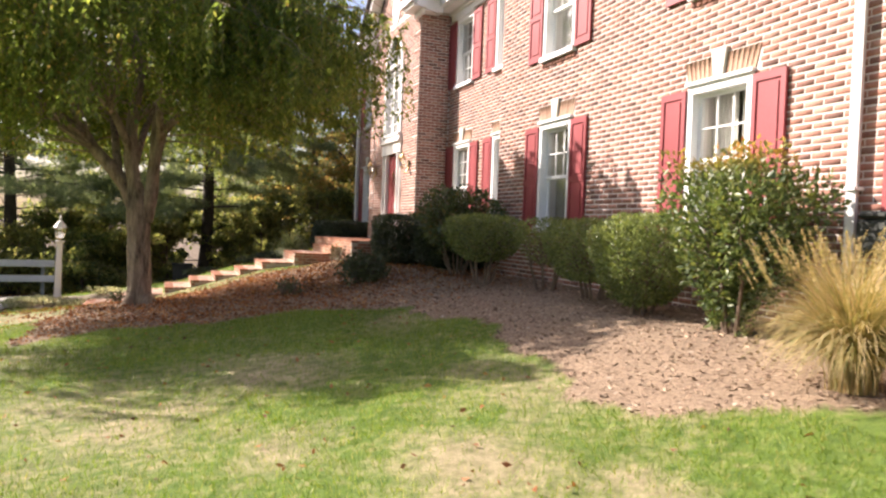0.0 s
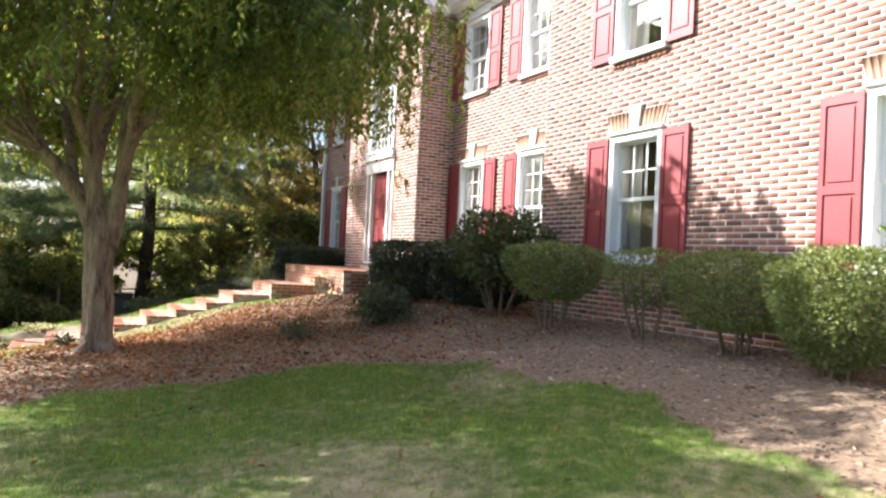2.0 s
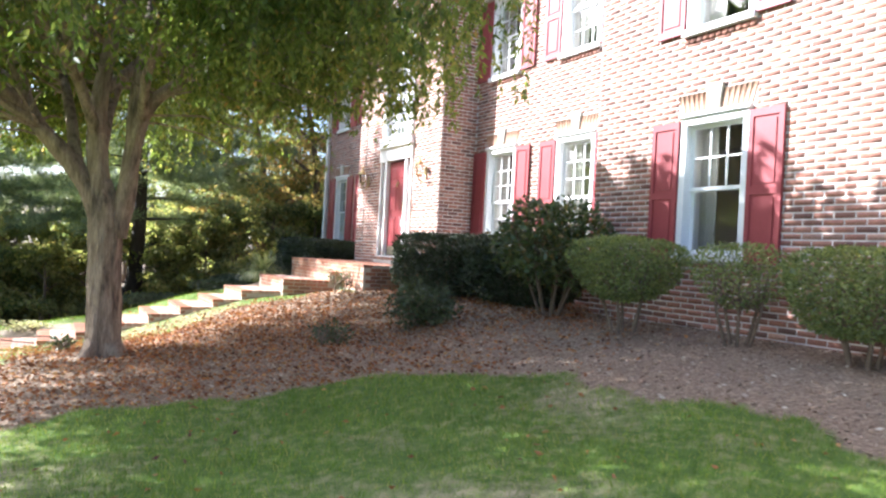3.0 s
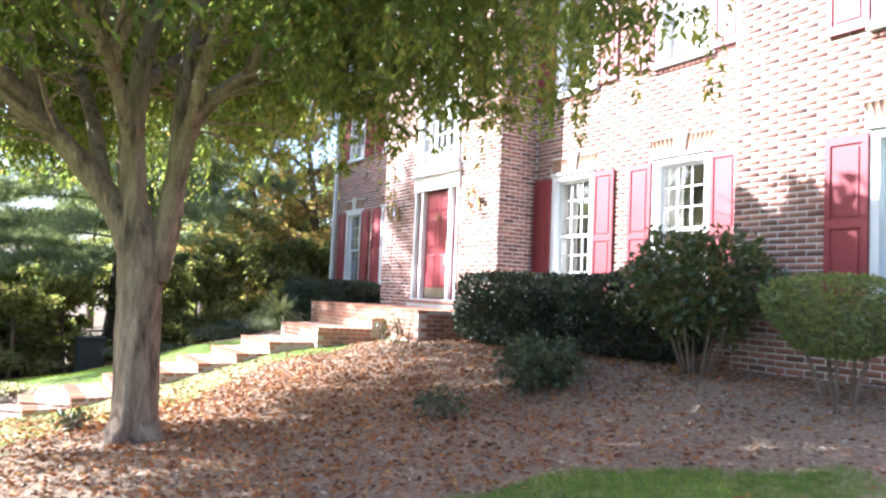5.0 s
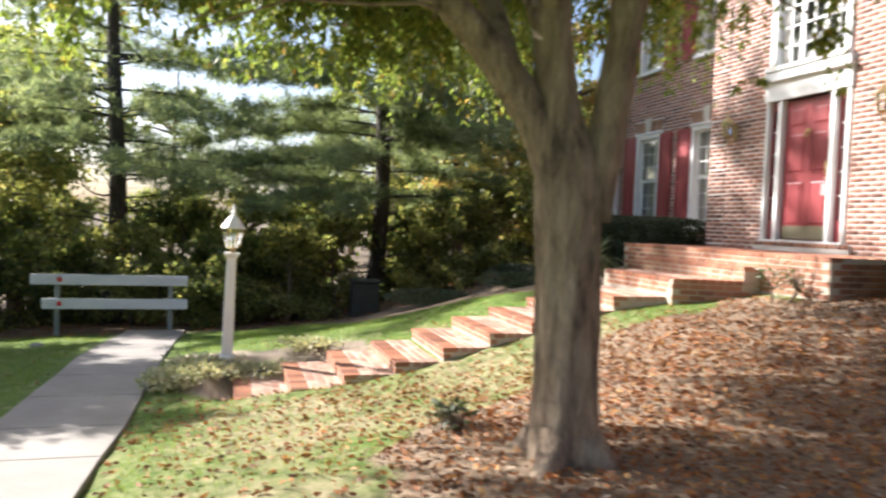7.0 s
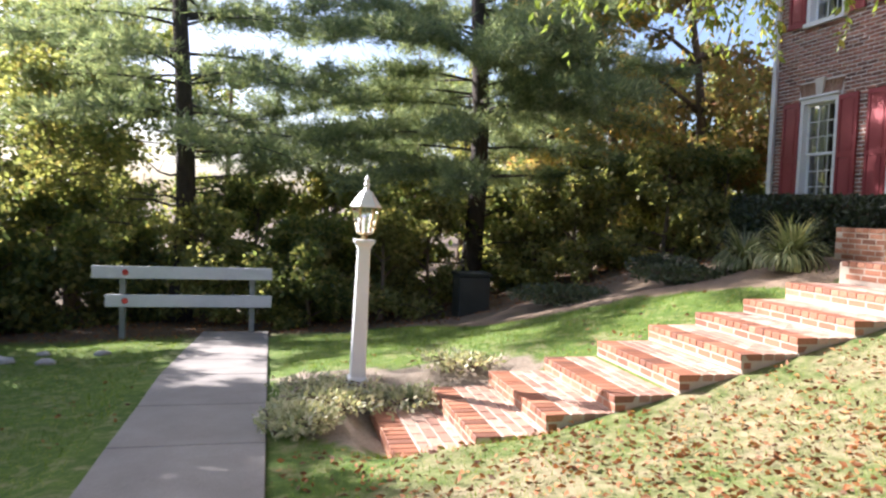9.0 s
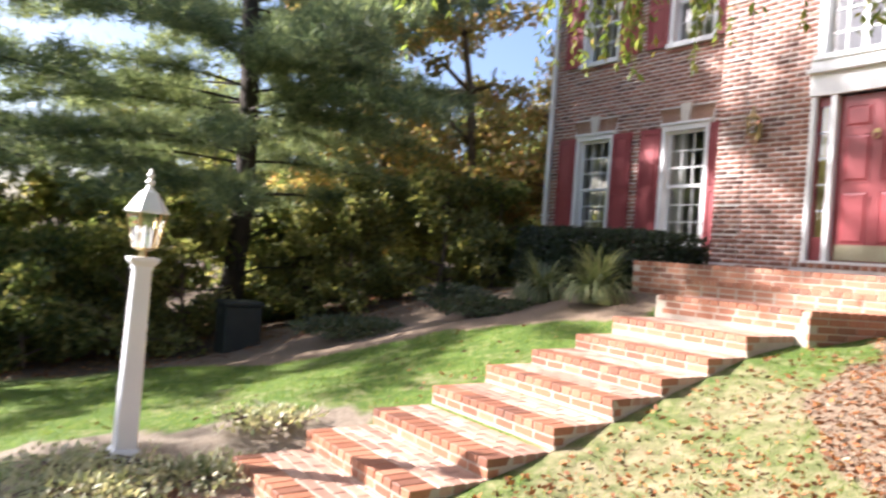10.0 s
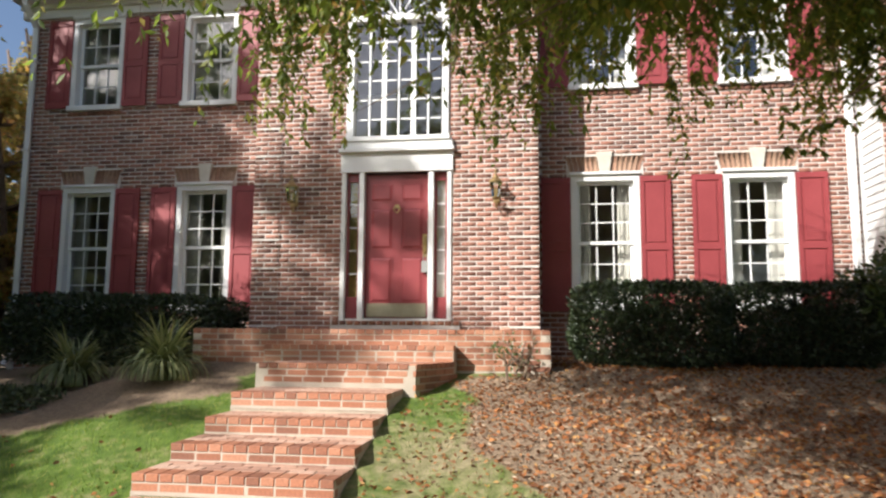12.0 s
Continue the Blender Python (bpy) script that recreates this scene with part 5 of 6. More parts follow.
# ---- shrubs ----
def shrub(name, label, category, px, py, rx, ry, height, lift, leaf, mat, count, square=2.0, stems=5, seed=1, group="", bark="twig", outward=0.6, shell=0.75, lumps=0.1, foot=1.0):
    """A clipped or loose shrub: stems from the ground and a body of single leaves that thins toward its heart."""
    rng = np.random.default_rng(seed)
    z = gz(px, py)
    t = thing(name, (px, py, z), label, category, group)
    cz, rz = z + lift + (height - lift) / 2, (height - lift) / 2
    bm = bmesh.new()
    for k in range(stems):
        a = math.tau * k / stems + seed
        e = Vector((px + 0.55 * rx * math.cos(a), py + 0.55 * ry * math.sin(a), cz + 0.2 * rz))
        b = Vector((px + 0.1 * math.cos(a), py + 0.1 * math.sin(a), z - 0.05))
        m1 = b.lerp(e, 0.5) + Vector((rng.normal(0, 0.04), rng.normal(0, 0.04), 0))
        tube(bm, [b, m1, e], [0.022, 0.016, 0.008], 5)
        for j in range(4):
            a2 = rng.uniform(0, math.tau)
            e2 = Vector((px + 0.85 * rx * math.cos(a2), py + 0.85 * ry * math.sin(a2), cz + rng.uniform(-0.5, 0.7) * rz))
            tube(bm, [m1, m1.lerp(e2, 0.6) + Vector((0, 0, 0.05)), e2], [0.01, 0.007, 0.003], 4)
    part("stemwork", bm, M[bark], t)["kind"] = "stuff"
    d = unit(rng, count)
    p = np.abs(d)
    k = (p[:, 0] ** square + p[:, 1] ** square + p[:, 2] ** square) ** (-1 / square)
    depth = shell + (1 - shell) * rng.random(count) ** 0.6
    inner = rng.random(count) < 0.18
    depth = np.where(inner, rng.uniform(0.25, shell, count), depth)
    lump = np.array([noise.noise(Vector((float(q[0]) * 2.1 + seed, float(q[1]) * 2.1, float(q[2]) * 2.1))) for q in d])
    k = k * (1 + lumps * lump) * depth
    at = np.stack([px + d[:, 0] * k * rx, py + d[:, 1] * k * ry, cz + d[:, 2] * k * rz], 1)
    slim = foot + (1 - foot) * np.clip((at[:, 2] - z - lift) / (height - lift) * 1.5, 0, 1)
    at[:, 0], at[:, 1] = px + (at[:, 0] - px) * slim, py + (at[:, 1] - py) * slim
    way = d * outward + unit(rng, count) * 0.8 + np.array([0, 0, 0.25])
    L = leaf * rng.uniform(0.65, 1.25, count)
    v, f = leaf_arrays(rng, at, way, L, L * 0.5)
    raw_part("foliage", v, f, M[mat], t)
    return t


shrub("clipped_shrub", "sunlit clipped boxwood, rounded, on bare stems", "shrub", 4.85, 6.6, 0.54, 0.52, 1.03, 0.1, 0.042, "box_leaf", 13000, 3.0, seed=3, foot=0.7, group="clipped shrubs along the house")
shrub("clipped_shrub", "clipped boxwood with a flat top, partly shaded", "shrub", 5.0, 7.75, 0.54, 0.58, 0.95, 0.22, 0.042, "box_leaf", 10500, 3.4, seed=4, foot=0.75, shell=0.84, lumps=0.08, group="clipped shrubs along the house")
shrub("clipped_shrub", "clipped boxwood with thin see-through foliage", "shrub", 5.08, 9.02, 0.46, 0.48, 0.99, 0.36, 0.042, "box_leaf", 2800, 2.8, seed=5, foot=0.6, group="clipped shrubs along the house")
shrub("clipped_shrub", "large mushroom-shaped clipped boxwood", "shrub", 4.62, 10.1, 0.6, 0.54, 1.02, 0.36, 0.045, "box_leaf", 8500, 3.4, seed=6, foot=0.6, shell=0.84, lumps=0.08, group="clipped shrubs along the house")
shrub("rhododendron", "loose rhododendron with open branching and yellowing leaves", "shrub", 4.88, 11.75, 0.72, 0.8, 1.5, 0.35, 0.095, "rhodo_leaf", 4600, 2.0, 7, seed=7, shell=0.5, lumps=0.4)
shrub("nandina", "tall nandina with orange-tipped top growth", "shrub", 5.0, 5.4, 0.55, 0.68, 1.6, 0.12, 0.07, "nandina_leaf", 9000, 3.2, 9, seed=8, shell=0.5, lumps=0.5, foot=0.45)
shrub("low_shrub", "low spreading evergreen shrub in the mulch", "shrub", 3.45, 12.5, 0.42, 0.45, 0.52, 0.0, 0.07, "juniper_leaf", 2200, 2.0, 5, seed=9, shell=0.4, lumps=0.5)
shrub("low_shrub", "small thin shrub among fallen leaves", "shrub", 2.15, 12.35, 0.26, 0.3, 0.28, 0.0, 0.055, "juniper_leaf", 330, 2.0, 4, seed=10, shell=0.3)
shrub("low_shrub", "small green plant beside the tree trunk", "shrub", -0.6, 14.65, 0.15, 0.15, 0.2, 0.0, 0.075, "juniper_leaf", 70, 2.0, 4, seed=12, shell=0.3)
shrub("young_shrub", "thin young shrub with few leaves beside the stoop", "shrub", 3.85, 16.55, 0.26, 0.32, 0.5, 0.05, 0.055, "rhodo_leaf", 110, 2.0, 3, seed=13, shell=0.3)
shrub("hedge", "dark dense clipped hedge beside the stoop", "hedge", 5.12, 14.95, 0.72, 0.92, 1.0, 0.02, 0.06, "holly_leaf", 22000, 5.0, 5, seed=14, shell=0.8)
shrub("hedge", "dark clipped hedge under the windows", "hedge", 5.35, 13.1, 0.62, 1.0, 1.0, 0.02, 0.06, "holly_leaf", 21000, 5.0, 5, seed=15, shell=0.8)
shrub("hedge", "dark straight-cut hedge under the far windows", "hedge", 5.25, 21.95, 0.75, 1.5, 0.93, 0.02, 0.065, "holly_leaf", 30000, 7.0, 5, seed=16, shell=0.8)
shrub("low_shrub", "low dark juniper at the bed's corner", "shrub", 3.4, 23.3, 0.6, 0.7, 0.4, 0.0, 0.06, "holly_leaf", 2600, 2.0, 4, seed=17, shell=0.4)
shrub("low_shrub", "low creeping juniper on the brown bank", "shrub", 1.6, 23.2, 0.9, 0.8, 0.28, 0.0, 0.07, "juniper_leaf", 2600, 2.0, 4, seed=18, shell=0.3)
shrub("low_shrub", "low creeping juniper on the brown bank", "shrub", 2.9, 21.9, 0.8, 0.6, 0.25, 0.0, 0.07, "juniper_leaf", 2200, 2.0, 4, seed=19, shell=0.3)
shrub("ground_cover", "pale silvery ground cover round the lamp post", "ground cover", -1.72, 19.1, 0.62, 0.5, 0.16, 0.0, 0.06, "cover_leaf", 1100, 2.0, 4, seed=20, shell=0.3, lumps=0.6)
shrub("ground_cover", "pale silvery ground cover round the lamp post", "ground cover", -2.42, 19.2, 0.5, 0.5, 0.1, 0.0, 0.055, "cover_leaf", 800, 2.0, 4, seed=21, shell=0.3, lumps=0.6)
shrub("ground_cover", "pale silvery ground cover round the lamp post", "ground cover", -2.45, 18.75, 0.45, 0.4, 0.12, 0.0, 0.06, "cover_leaf", 800, 2.0, 4, seed=23, shell=0.3, lumps=0.6)
shrub("ground_cover", "pale silvery ground cover beside the brick steps", "ground cover", -1.1, 19.4, 0.45, 0.3, 0.14, 0.0, 0.06, "cover_leaf", 500, 2.0, 4, seed=24, shell=0.3, lumps=0.6)
shrub("ground_cover", "dry green ground cover at the path's edge", "ground cover", -2.72, 18.1, 0.32, 0.35, 0.2, 0.0, 0.06, "cover_leaf", 1300, 2.0, 4, seed=22, shell=0.3)


def strap_tuft(name, label, category, px, py, blades, length, width, mat, seed, spread=1.0, plumes=0, group=""):
    """A tuft of long arching strap leaves, each a ribbon of four lengths."""
    rng = np.random.default_rng(seed)
    z = gz(px, py)
    t = thing(name, (px, py, z), label, category, group)
    v, f = [], []
    for k in range(blades):
        a = rng.uniform(0, math.tau)
        lean = rng.uniform(0.15, 1.0) * spread
        L = length * rng.uniform(0.6, 1.1)
        w = width * rng.uniform(0.7, 1.2)
        dx, dy = math.cos(a), math.sin(a)
        bx, by = px + rng.normal(0, 0.05 * length), py + rng.normal(0, 0.05 * length)
        b0 = len(v)
        ang = math.pi / 2 - 0.25 * lean
        hx, hz = 0.0, 0.0
        n = 6
        for s in range(n + 1):
            ww = w * (1 - (s / n) ** 2) + 0.001
            v += [(bx + dx * hx - dy * ww, by + dy * hx + dx * ww, z + hz), (bx + dx * hx + dy * ww, by + dy * hx - dx * ww, z + hz)]
            hx += math.cos(ang) * L / n
            hz += math.sin(ang) * L / n
            ang -= (0.42 * lean + 0.05)
            if z + hz < z + 0.01:
                hz = 0.01
        f += [(b0 + 2 * s, b0 + 2 * s + 2, b0 + 2 * s + 3, b0 + 2 * s + 1) for s in range(n)]
    raw_part("leaves", v, f, M[mat], t)
    if plumes:
        at, way, L = [], [], []
        for k in range(plumes):
            a, r = rng.uniform(0, math.tau), rng.uniform(0.1, 0.75) * spread
            h = length * rng.uniform(0.75, 1.05)
            top = np.array([px + r * math.cos(a), py + r * math.sin(a), z + h])
            out = np.array([math.cos(a) * 0.5, math.sin(a) * 0.5, 0.8])
            for s in range(60):
                u = rng.random()
                at.append(top + out * 0.2 * (u - 0.5))
                way.append(out + rng.normal(0, 0.5, 3))
                L.append(0.025)
        v, f = leaf_arrays(rng, np.array(at), np.array(way), np.array(L), np.array(L) * 0.18)
        raw_part("plumes", v, f, M["plume"], t, "feathery tan seed heads")


strap_tuft("lily_clump", "striped strap-leaved clump in the bed below the hedge", "plant", 3.45, 20.4, 420, 0.85, 0.017, "lily_leaf", 31, 1.5, group="strap-leaved clumps")
strap_tuft("lily_clump", "striped strap-leaved clump in the bed below the hedge", "plant", 3.7, 21.65, 400, 0.82, 0.017, "lily_leaf", 32, 1.5, group="strap-leaved clumps")
strap_tuft("lily_clump", "green strap-leaved plant at the foot of the lamp post", "plant", -1.68, 19.0, 60, 0.34, 0.012, "lily_leaf", 33, 1.0, group="strap-leaved clumps")
strap_tuft("ornamental_grass", "large tan ornamental grass with feathery plumes", "ornamental grass", 4.3, 3.65, 2400, 0.92, 0.0045, "plume", 34, 0.95, 90)
strap_tuft("ornamental_grass", "tan ornamental grass beside the downspout", "ornamental grass", 5.05, 4.4, 1300, 0.85, 0.0045, "plume", 35, 0.95, 50)


# ---- trees ----
def hanging_tree():
    """The old tree on the lawn: a forked trunk, arching limbs and hanging twigs of narrow leaves."""
    rng = np.random.default_rng(77)
    bx, by = -0.17, 14.17
    t = thing("tree", (bx, by, gz(bx, by)), "spreading lawn tree with forked bark trunk and drooping leafy twigs", "tree")
    bm = bmesh.new()
    zg = gz(bx, by)
    trunk = smooth_line([(bx, by, zg - 0.15), (bx - 0.01, by, zg + 0.12), (bx - 0.01, by, zg + 0.5), (bx - 0.03, by + 0.01, 1.35), (bx - 0.05, by + 0.01, 1.95), (-0.3, 14.2, 2.4)], 12)
    girth = [0.3, 0.265, 0.24, 0.22, 0.208, 0.199, 0.193, 0.188, 0.185, 0.182, 0.18, 0.178, 0.178, 0.178, 0.18, 0.183, 0.18, 0.17, 0.15, 0.13, 0.12]
    tube(bm, trunk, [float(np.interp(k / 3.0, range(21), girth)) for k in range(len(trunk))], 64, 0.12, 0.16)
    for a, r in ((0.6, 0.2), (2.2, 0.25), (3.9, 0.3), (5.3, 0.2)):
        tube(bm, [(bx + 0.12 * math.cos(a), by + 0.12 * math.sin(a), zg + 0.22), (bx + 0.3 * math.cos(a), by + 0.3 * math.sin(a), zg + 0.04), (bx + (0.3 + r) * math.cos(a), by + (0.3 + r) * math.sin(a), gz(bx + 0.8 * math.cos(a), by + 0.8 * math.sin(a)) - 0.06)], [0.11, 0.07, 0.03], 8, 0.3)
    part("trunk", bm, M["bark"], t, "ridged grey-brown trunk with flared roots", smooth=True)
    limbs = [
        ([(-0.22, 14.18, 1.8), (-0.42, 14.24, 2.32), (-0.72, 14.3, 2.72), (-1.05, 14.36, 3.12), (-1.25, 14.4, 3.75), (-1.6, 14.6, 4.8), (-2.2, 15.0, 5.8)], 0.125, 0.04),
        ([(-0.24, 14.18, 2.0), (-0.34, 14.2, 2.7), (-0.35, 14.2, 3.4), (-0.24, 14.16, 4.2), (-0.1, 14.2, 5.3), (0.1, 14.5, 6.6)], 0.125, 0.035),
        ([(-0.1, 14.13, 1.75), (-0.02, 14.09, 2.3), (0.03, 14.06, 2.8), (0.16, 13.98, 3.3), (0.5, 13.75, 3.65), (1.3, 13.3, 4.3), (2.2, 12.8, 5.2)], 0.115, 0.035),
        ([(0.03, 14.06, 2.75), (0.02, 14.1, 3.3), (0.12, 14.2, 4.1), (0.5, 14.5, 5.2), (0.9, 14.9, 6.2)], 0.08, 0.03),
        ([(-0.55, 14.27, 2.5), (-0.62, 14.6, 3.1), (-0.75, 15.2, 3.8), (-1.0, 15.9, 4.8), (-1.3, 16.6, 5.5)], 0.075, 0.03),
        ([(-0.34, 14.2, 2.9), (-0.6, 13.8, 3.5), (-0.9, 13.2, 4.2), (-1.3, 12.5, 5.0)], 0.07, 0.03),
        ([(0.1, 14.0, 3.15), (0.1, 13.5, 3.7), (0.3, 12.8, 4.4), (0.5, 12.0, 5.1)], 0.065, 0.028),
        ([(-0.3, 14.2, 3.5), (0.2, 14.9, 4.1), (0.8, 15.8, 4.8), (1.2, 16.5, 5.3)], 0.06, 0.028),
        ([(-0.3, 14.3, 2.7), (-0.15, 15.2, 3.5), (0.1, 16.2, 4.2), (0.4, 17.2, 4.7)], 0.065, 0.028),
        ([(-1.0, 14.5, 3.1), (-1.5, 15.6, 3.9), (-1.8, 16.6, 4.5), (-2.0, 17.4, 4.8)], 0.06, 0.026),
        ([(-1.05, 14.36, 3.12), (-2.1, 13.7, 3.9), (-3.2, 12.9, 4.6), (-4.0, 12.2, 5.0)], 0.07, 0.028),
        ([(-0.6, 13.8, 3.5), (-1.3, 12.8, 4.3), (-2.0, 11.6, 5.0), (-2.4, 10.8, 5.2)], 0.06, 0.028),
        # next five: added high up to throw the crown's shadow on the wall
        ([(-0.24, 14.16, 4.2), (-0.5, 14.0, 5.4), (-0.8, 13.9, 6.6), (-1.0, 13.8, 7.6)], 0.06, 0.025),
        ([(0.12, 14.2, 4.1), (0.5, 14.1, 5.4), (0.7, 14.2, 6.6), (0.8, 14.3, 7.8)], 0.06, 0.025),
        ([(-0.1, 14.2, 5.3), (0.1, 14.8, 6.3), (0.2, 15.6, 7.1), (0.3, 16.6, 7.7)], 0.05, 0.022),
        ([(-1.6, 14.6, 4.8), (-1.7, 15.4, 6.0), (-1.6, 16.4, 6.9), (-1.5, 17.4, 7.4)], 0.05, 0.022),
        ([(-1.3, 16.6, 5.5), (-1.2, 17.4, 5.9), (-0.9, 18.3, 6.1), (-0.6, 19.0, 6.0)], 0.03, 0.018),
        ([(-1.05, 14.36, 3.12), (-1.9, 15.1, 3.9), (-2.6, 15.9, 4.6), (-3.2, 16.7, 5.0)], 0.055, 0.024),
        ([(-1.25, 14.4, 3.75), (-2.2, 14.8, 4.6), (-3.2, 15.2, 5.3), (-4.0, 15.6, 5.6)], 0.05, 0.022),
        ([(-1.3, 16.6, 5.5), (-2.0, 17.0, 6.0), (-2.8, 17.3, 6.3), (-3.5, 17.5, 6.3)], 0.03, 0.018),
        # next six: added to thicken the crown's shade on wall and beds
        ([(0.5, 14.5, 5.2), (1.3, 15.1, 5.6), (2.1, 15.5, 5.6), (2.7, 15.7, 5.3)], 0.045, 0.02),
        ([(0.12, 14.2, 4.1), (0.3, 15.0, 5.6), (0.4, 15.9, 6.5), (0.4, 16.6, 6.8)], 0.05, 0.022),
        ([(-0.24, 14.16, 4.2), (-0.4, 15.2, 5.9), (-0.6, 16.3, 7.0), (-0.7, 17.2, 7.4)], 0.05, 0.022),
        ([(0.5, 13.75, 3.65), (0.7, 12.9, 4.5), (0.8, 12.0, 5.1), (0.7, 11.3, 5.3)], 0.05, 0.024),
        ([(-0.6, 13.8, 3.5), (-0.5, 12.9, 4.5), (-0.5, 12.0, 5.2), (-0.5, 11.3, 5.4)], 0.05, 0.024),
        ([(0.5, 14.5, 5.2), (0.9, 13.8, 6.0), (1.0, 13.0, 6.5), (0.9, 12.4, 6.6)], 0.045, 0.022),
        ([(-0.9, 14.33, 2.95), (-1.6, 14.2, 3.4), (-2.4, 13.9, 4.0), (-3.1, 13.6, 4.4)], 0.07, 0.028),
    ]
    lines = []
    for pts, r0, r1 in limbs:
        line = smooth_line(pts, 5)
        n = len(line)
        bm = bmesh.new()
        tube(bm, line, [r0 + (r1 - r0) * k / (n - 1) for k in range(n)], 24, 0.15, 0.14)
        part("limb", bm, M["bark"], t, smooth=True)
        lines.append(line)
    # the crown, a lopsided dome, is cut along the sun's rays to shape its cast shadow
    def under_dome(p):
        return p.z + 0.9 * p.x < np.interp(p.y + 0.88 * p.x, [4.5, 5.8, 7.0, 8.5, 9.6, 10.2, 11.5, 13.0, 14.5, 17.5, 19.0], [-6.0, -1.4, 1.3, 3.6, 4.4, 5.0, 6.3, 7.6, 8.2, 8.3, 7.2])
    # arching branches
    bm = bmesh.new()
    arcs = []
    for line in lines:
        m = len(line)
        for k in range(34):
            p = line[int(rng.uniform(0.42, 1.0) * (m - 1))]
            out = Vector((p.x - bx, p.y - by, 0))
            a = math.atan2(out.y, out.x) + rng.normal(0, 0.95)
            reach = rng.uniform(1.2, 3.7)
            if p.x > 1.6 and p.y > 14.6:
                reach *= 0.5
            d = Vector((math.cos(a), math.sin(a), 0))
            q = [p]
            up = rng.uniform(0.2, 0.9)
            for s in range(1, 7):
                u = s / 6
                q.append(p + d * reach * u + Vector((rng.normal(0, 0.05), rng.normal(0, 0.05), up * reach * (u - 0.95 * u * u) * 0.9 - 0.35 * u * u)))
            if not under_dome(q[3]):
                continue
            tube(bm, q, [0.018, 0.014, 0.011, 0.009, 0.006, 0.004, 0.002], 5)
            arcs.append(q)
    part("branchwork", bm, M["bark"], t)["kind"] = "stuff"
    # hanging twigs with leaves
    at, way = [], []
    bm = bmesh.new()
    for q in arcs:
        for k in range(21):
            u = rng.uniform(0.2, 1.0) * 5.999
            i = int(u)
            p = q[i].lerp(q[i + 1], u - i)
            a = rng.uniform(0, math.tau)
            rad = math.hypot(p.x - bx, p.y - by)
            hem = 2.85 + 0.35 * noise.noise(Vector((p.x * 0.8, p.y * 0.8, 3.3))) + (0.4 if p.x > 1.2 and p.y < 14.5 else 0.0) + 0.75 * max(0.0, min(1.0, (2.0 - rad) / 0.9))
            if noise.noise(Vector((p.x * 0.9, p.y * 0.9, p.z * 0.9 + 7.0))) < (-0.12 if p.z < 4.6 else -0.2) or p.z < hem - 0.1 or (p.x < -1.0 and p.y > 18.2) or not under_dome(p):
                continue
            L = rng.uniform(0.4, 1.5)
            drop = min(L, max(0.15, p.z - hem))
            side = rng.uniform(0.1, 0.4)
            pts = []
            for s in range(6):
                w = s / 5
                pts.append(Vector((p.x + math.cos(a) * side * (w - 0.3 * w * w), p.y + math.sin(a) * side * (w - 0.3 * w * w), p.z + 0.08 * w - drop * w * w)))
            if k % 4 == 0:
                tube(bm, pts, [0.004, 0.0035, 0.003, 0.0025, 0.002, 0.001], 3)
            n = int(10 + 20 * drop)
            for s in range(n):
                w = rng.uniform(0.05, 1.0) * 4.999
                i = int(w)
                r = pts[i].lerp(pts[i + 1], w - i)
                at.append(r)
                b = rng.uniform(0, math.tau)
                way.append((math.cos(b) * 0.6, math.sin(b) * 0.6, -0.8 + rng.normal(0, 0.3)))
    part("twig_mass", bm, M["twig"], t)["kind"] = "stuff"
    at, way = np.array(at), np.array(way)
    L = rng.uniform(0.06, 0.11, len(at))
    v, f = leaf_arrays(rng, at, way, L, L * 0.4, 0.2)
    raw_part("crown", v, f, M["tree_leaf"], t, "drooping narrow green leaves, a few turning yellow")
    t.location += Vector((-0.02, -0.46, -0.06))


hanging_tree()


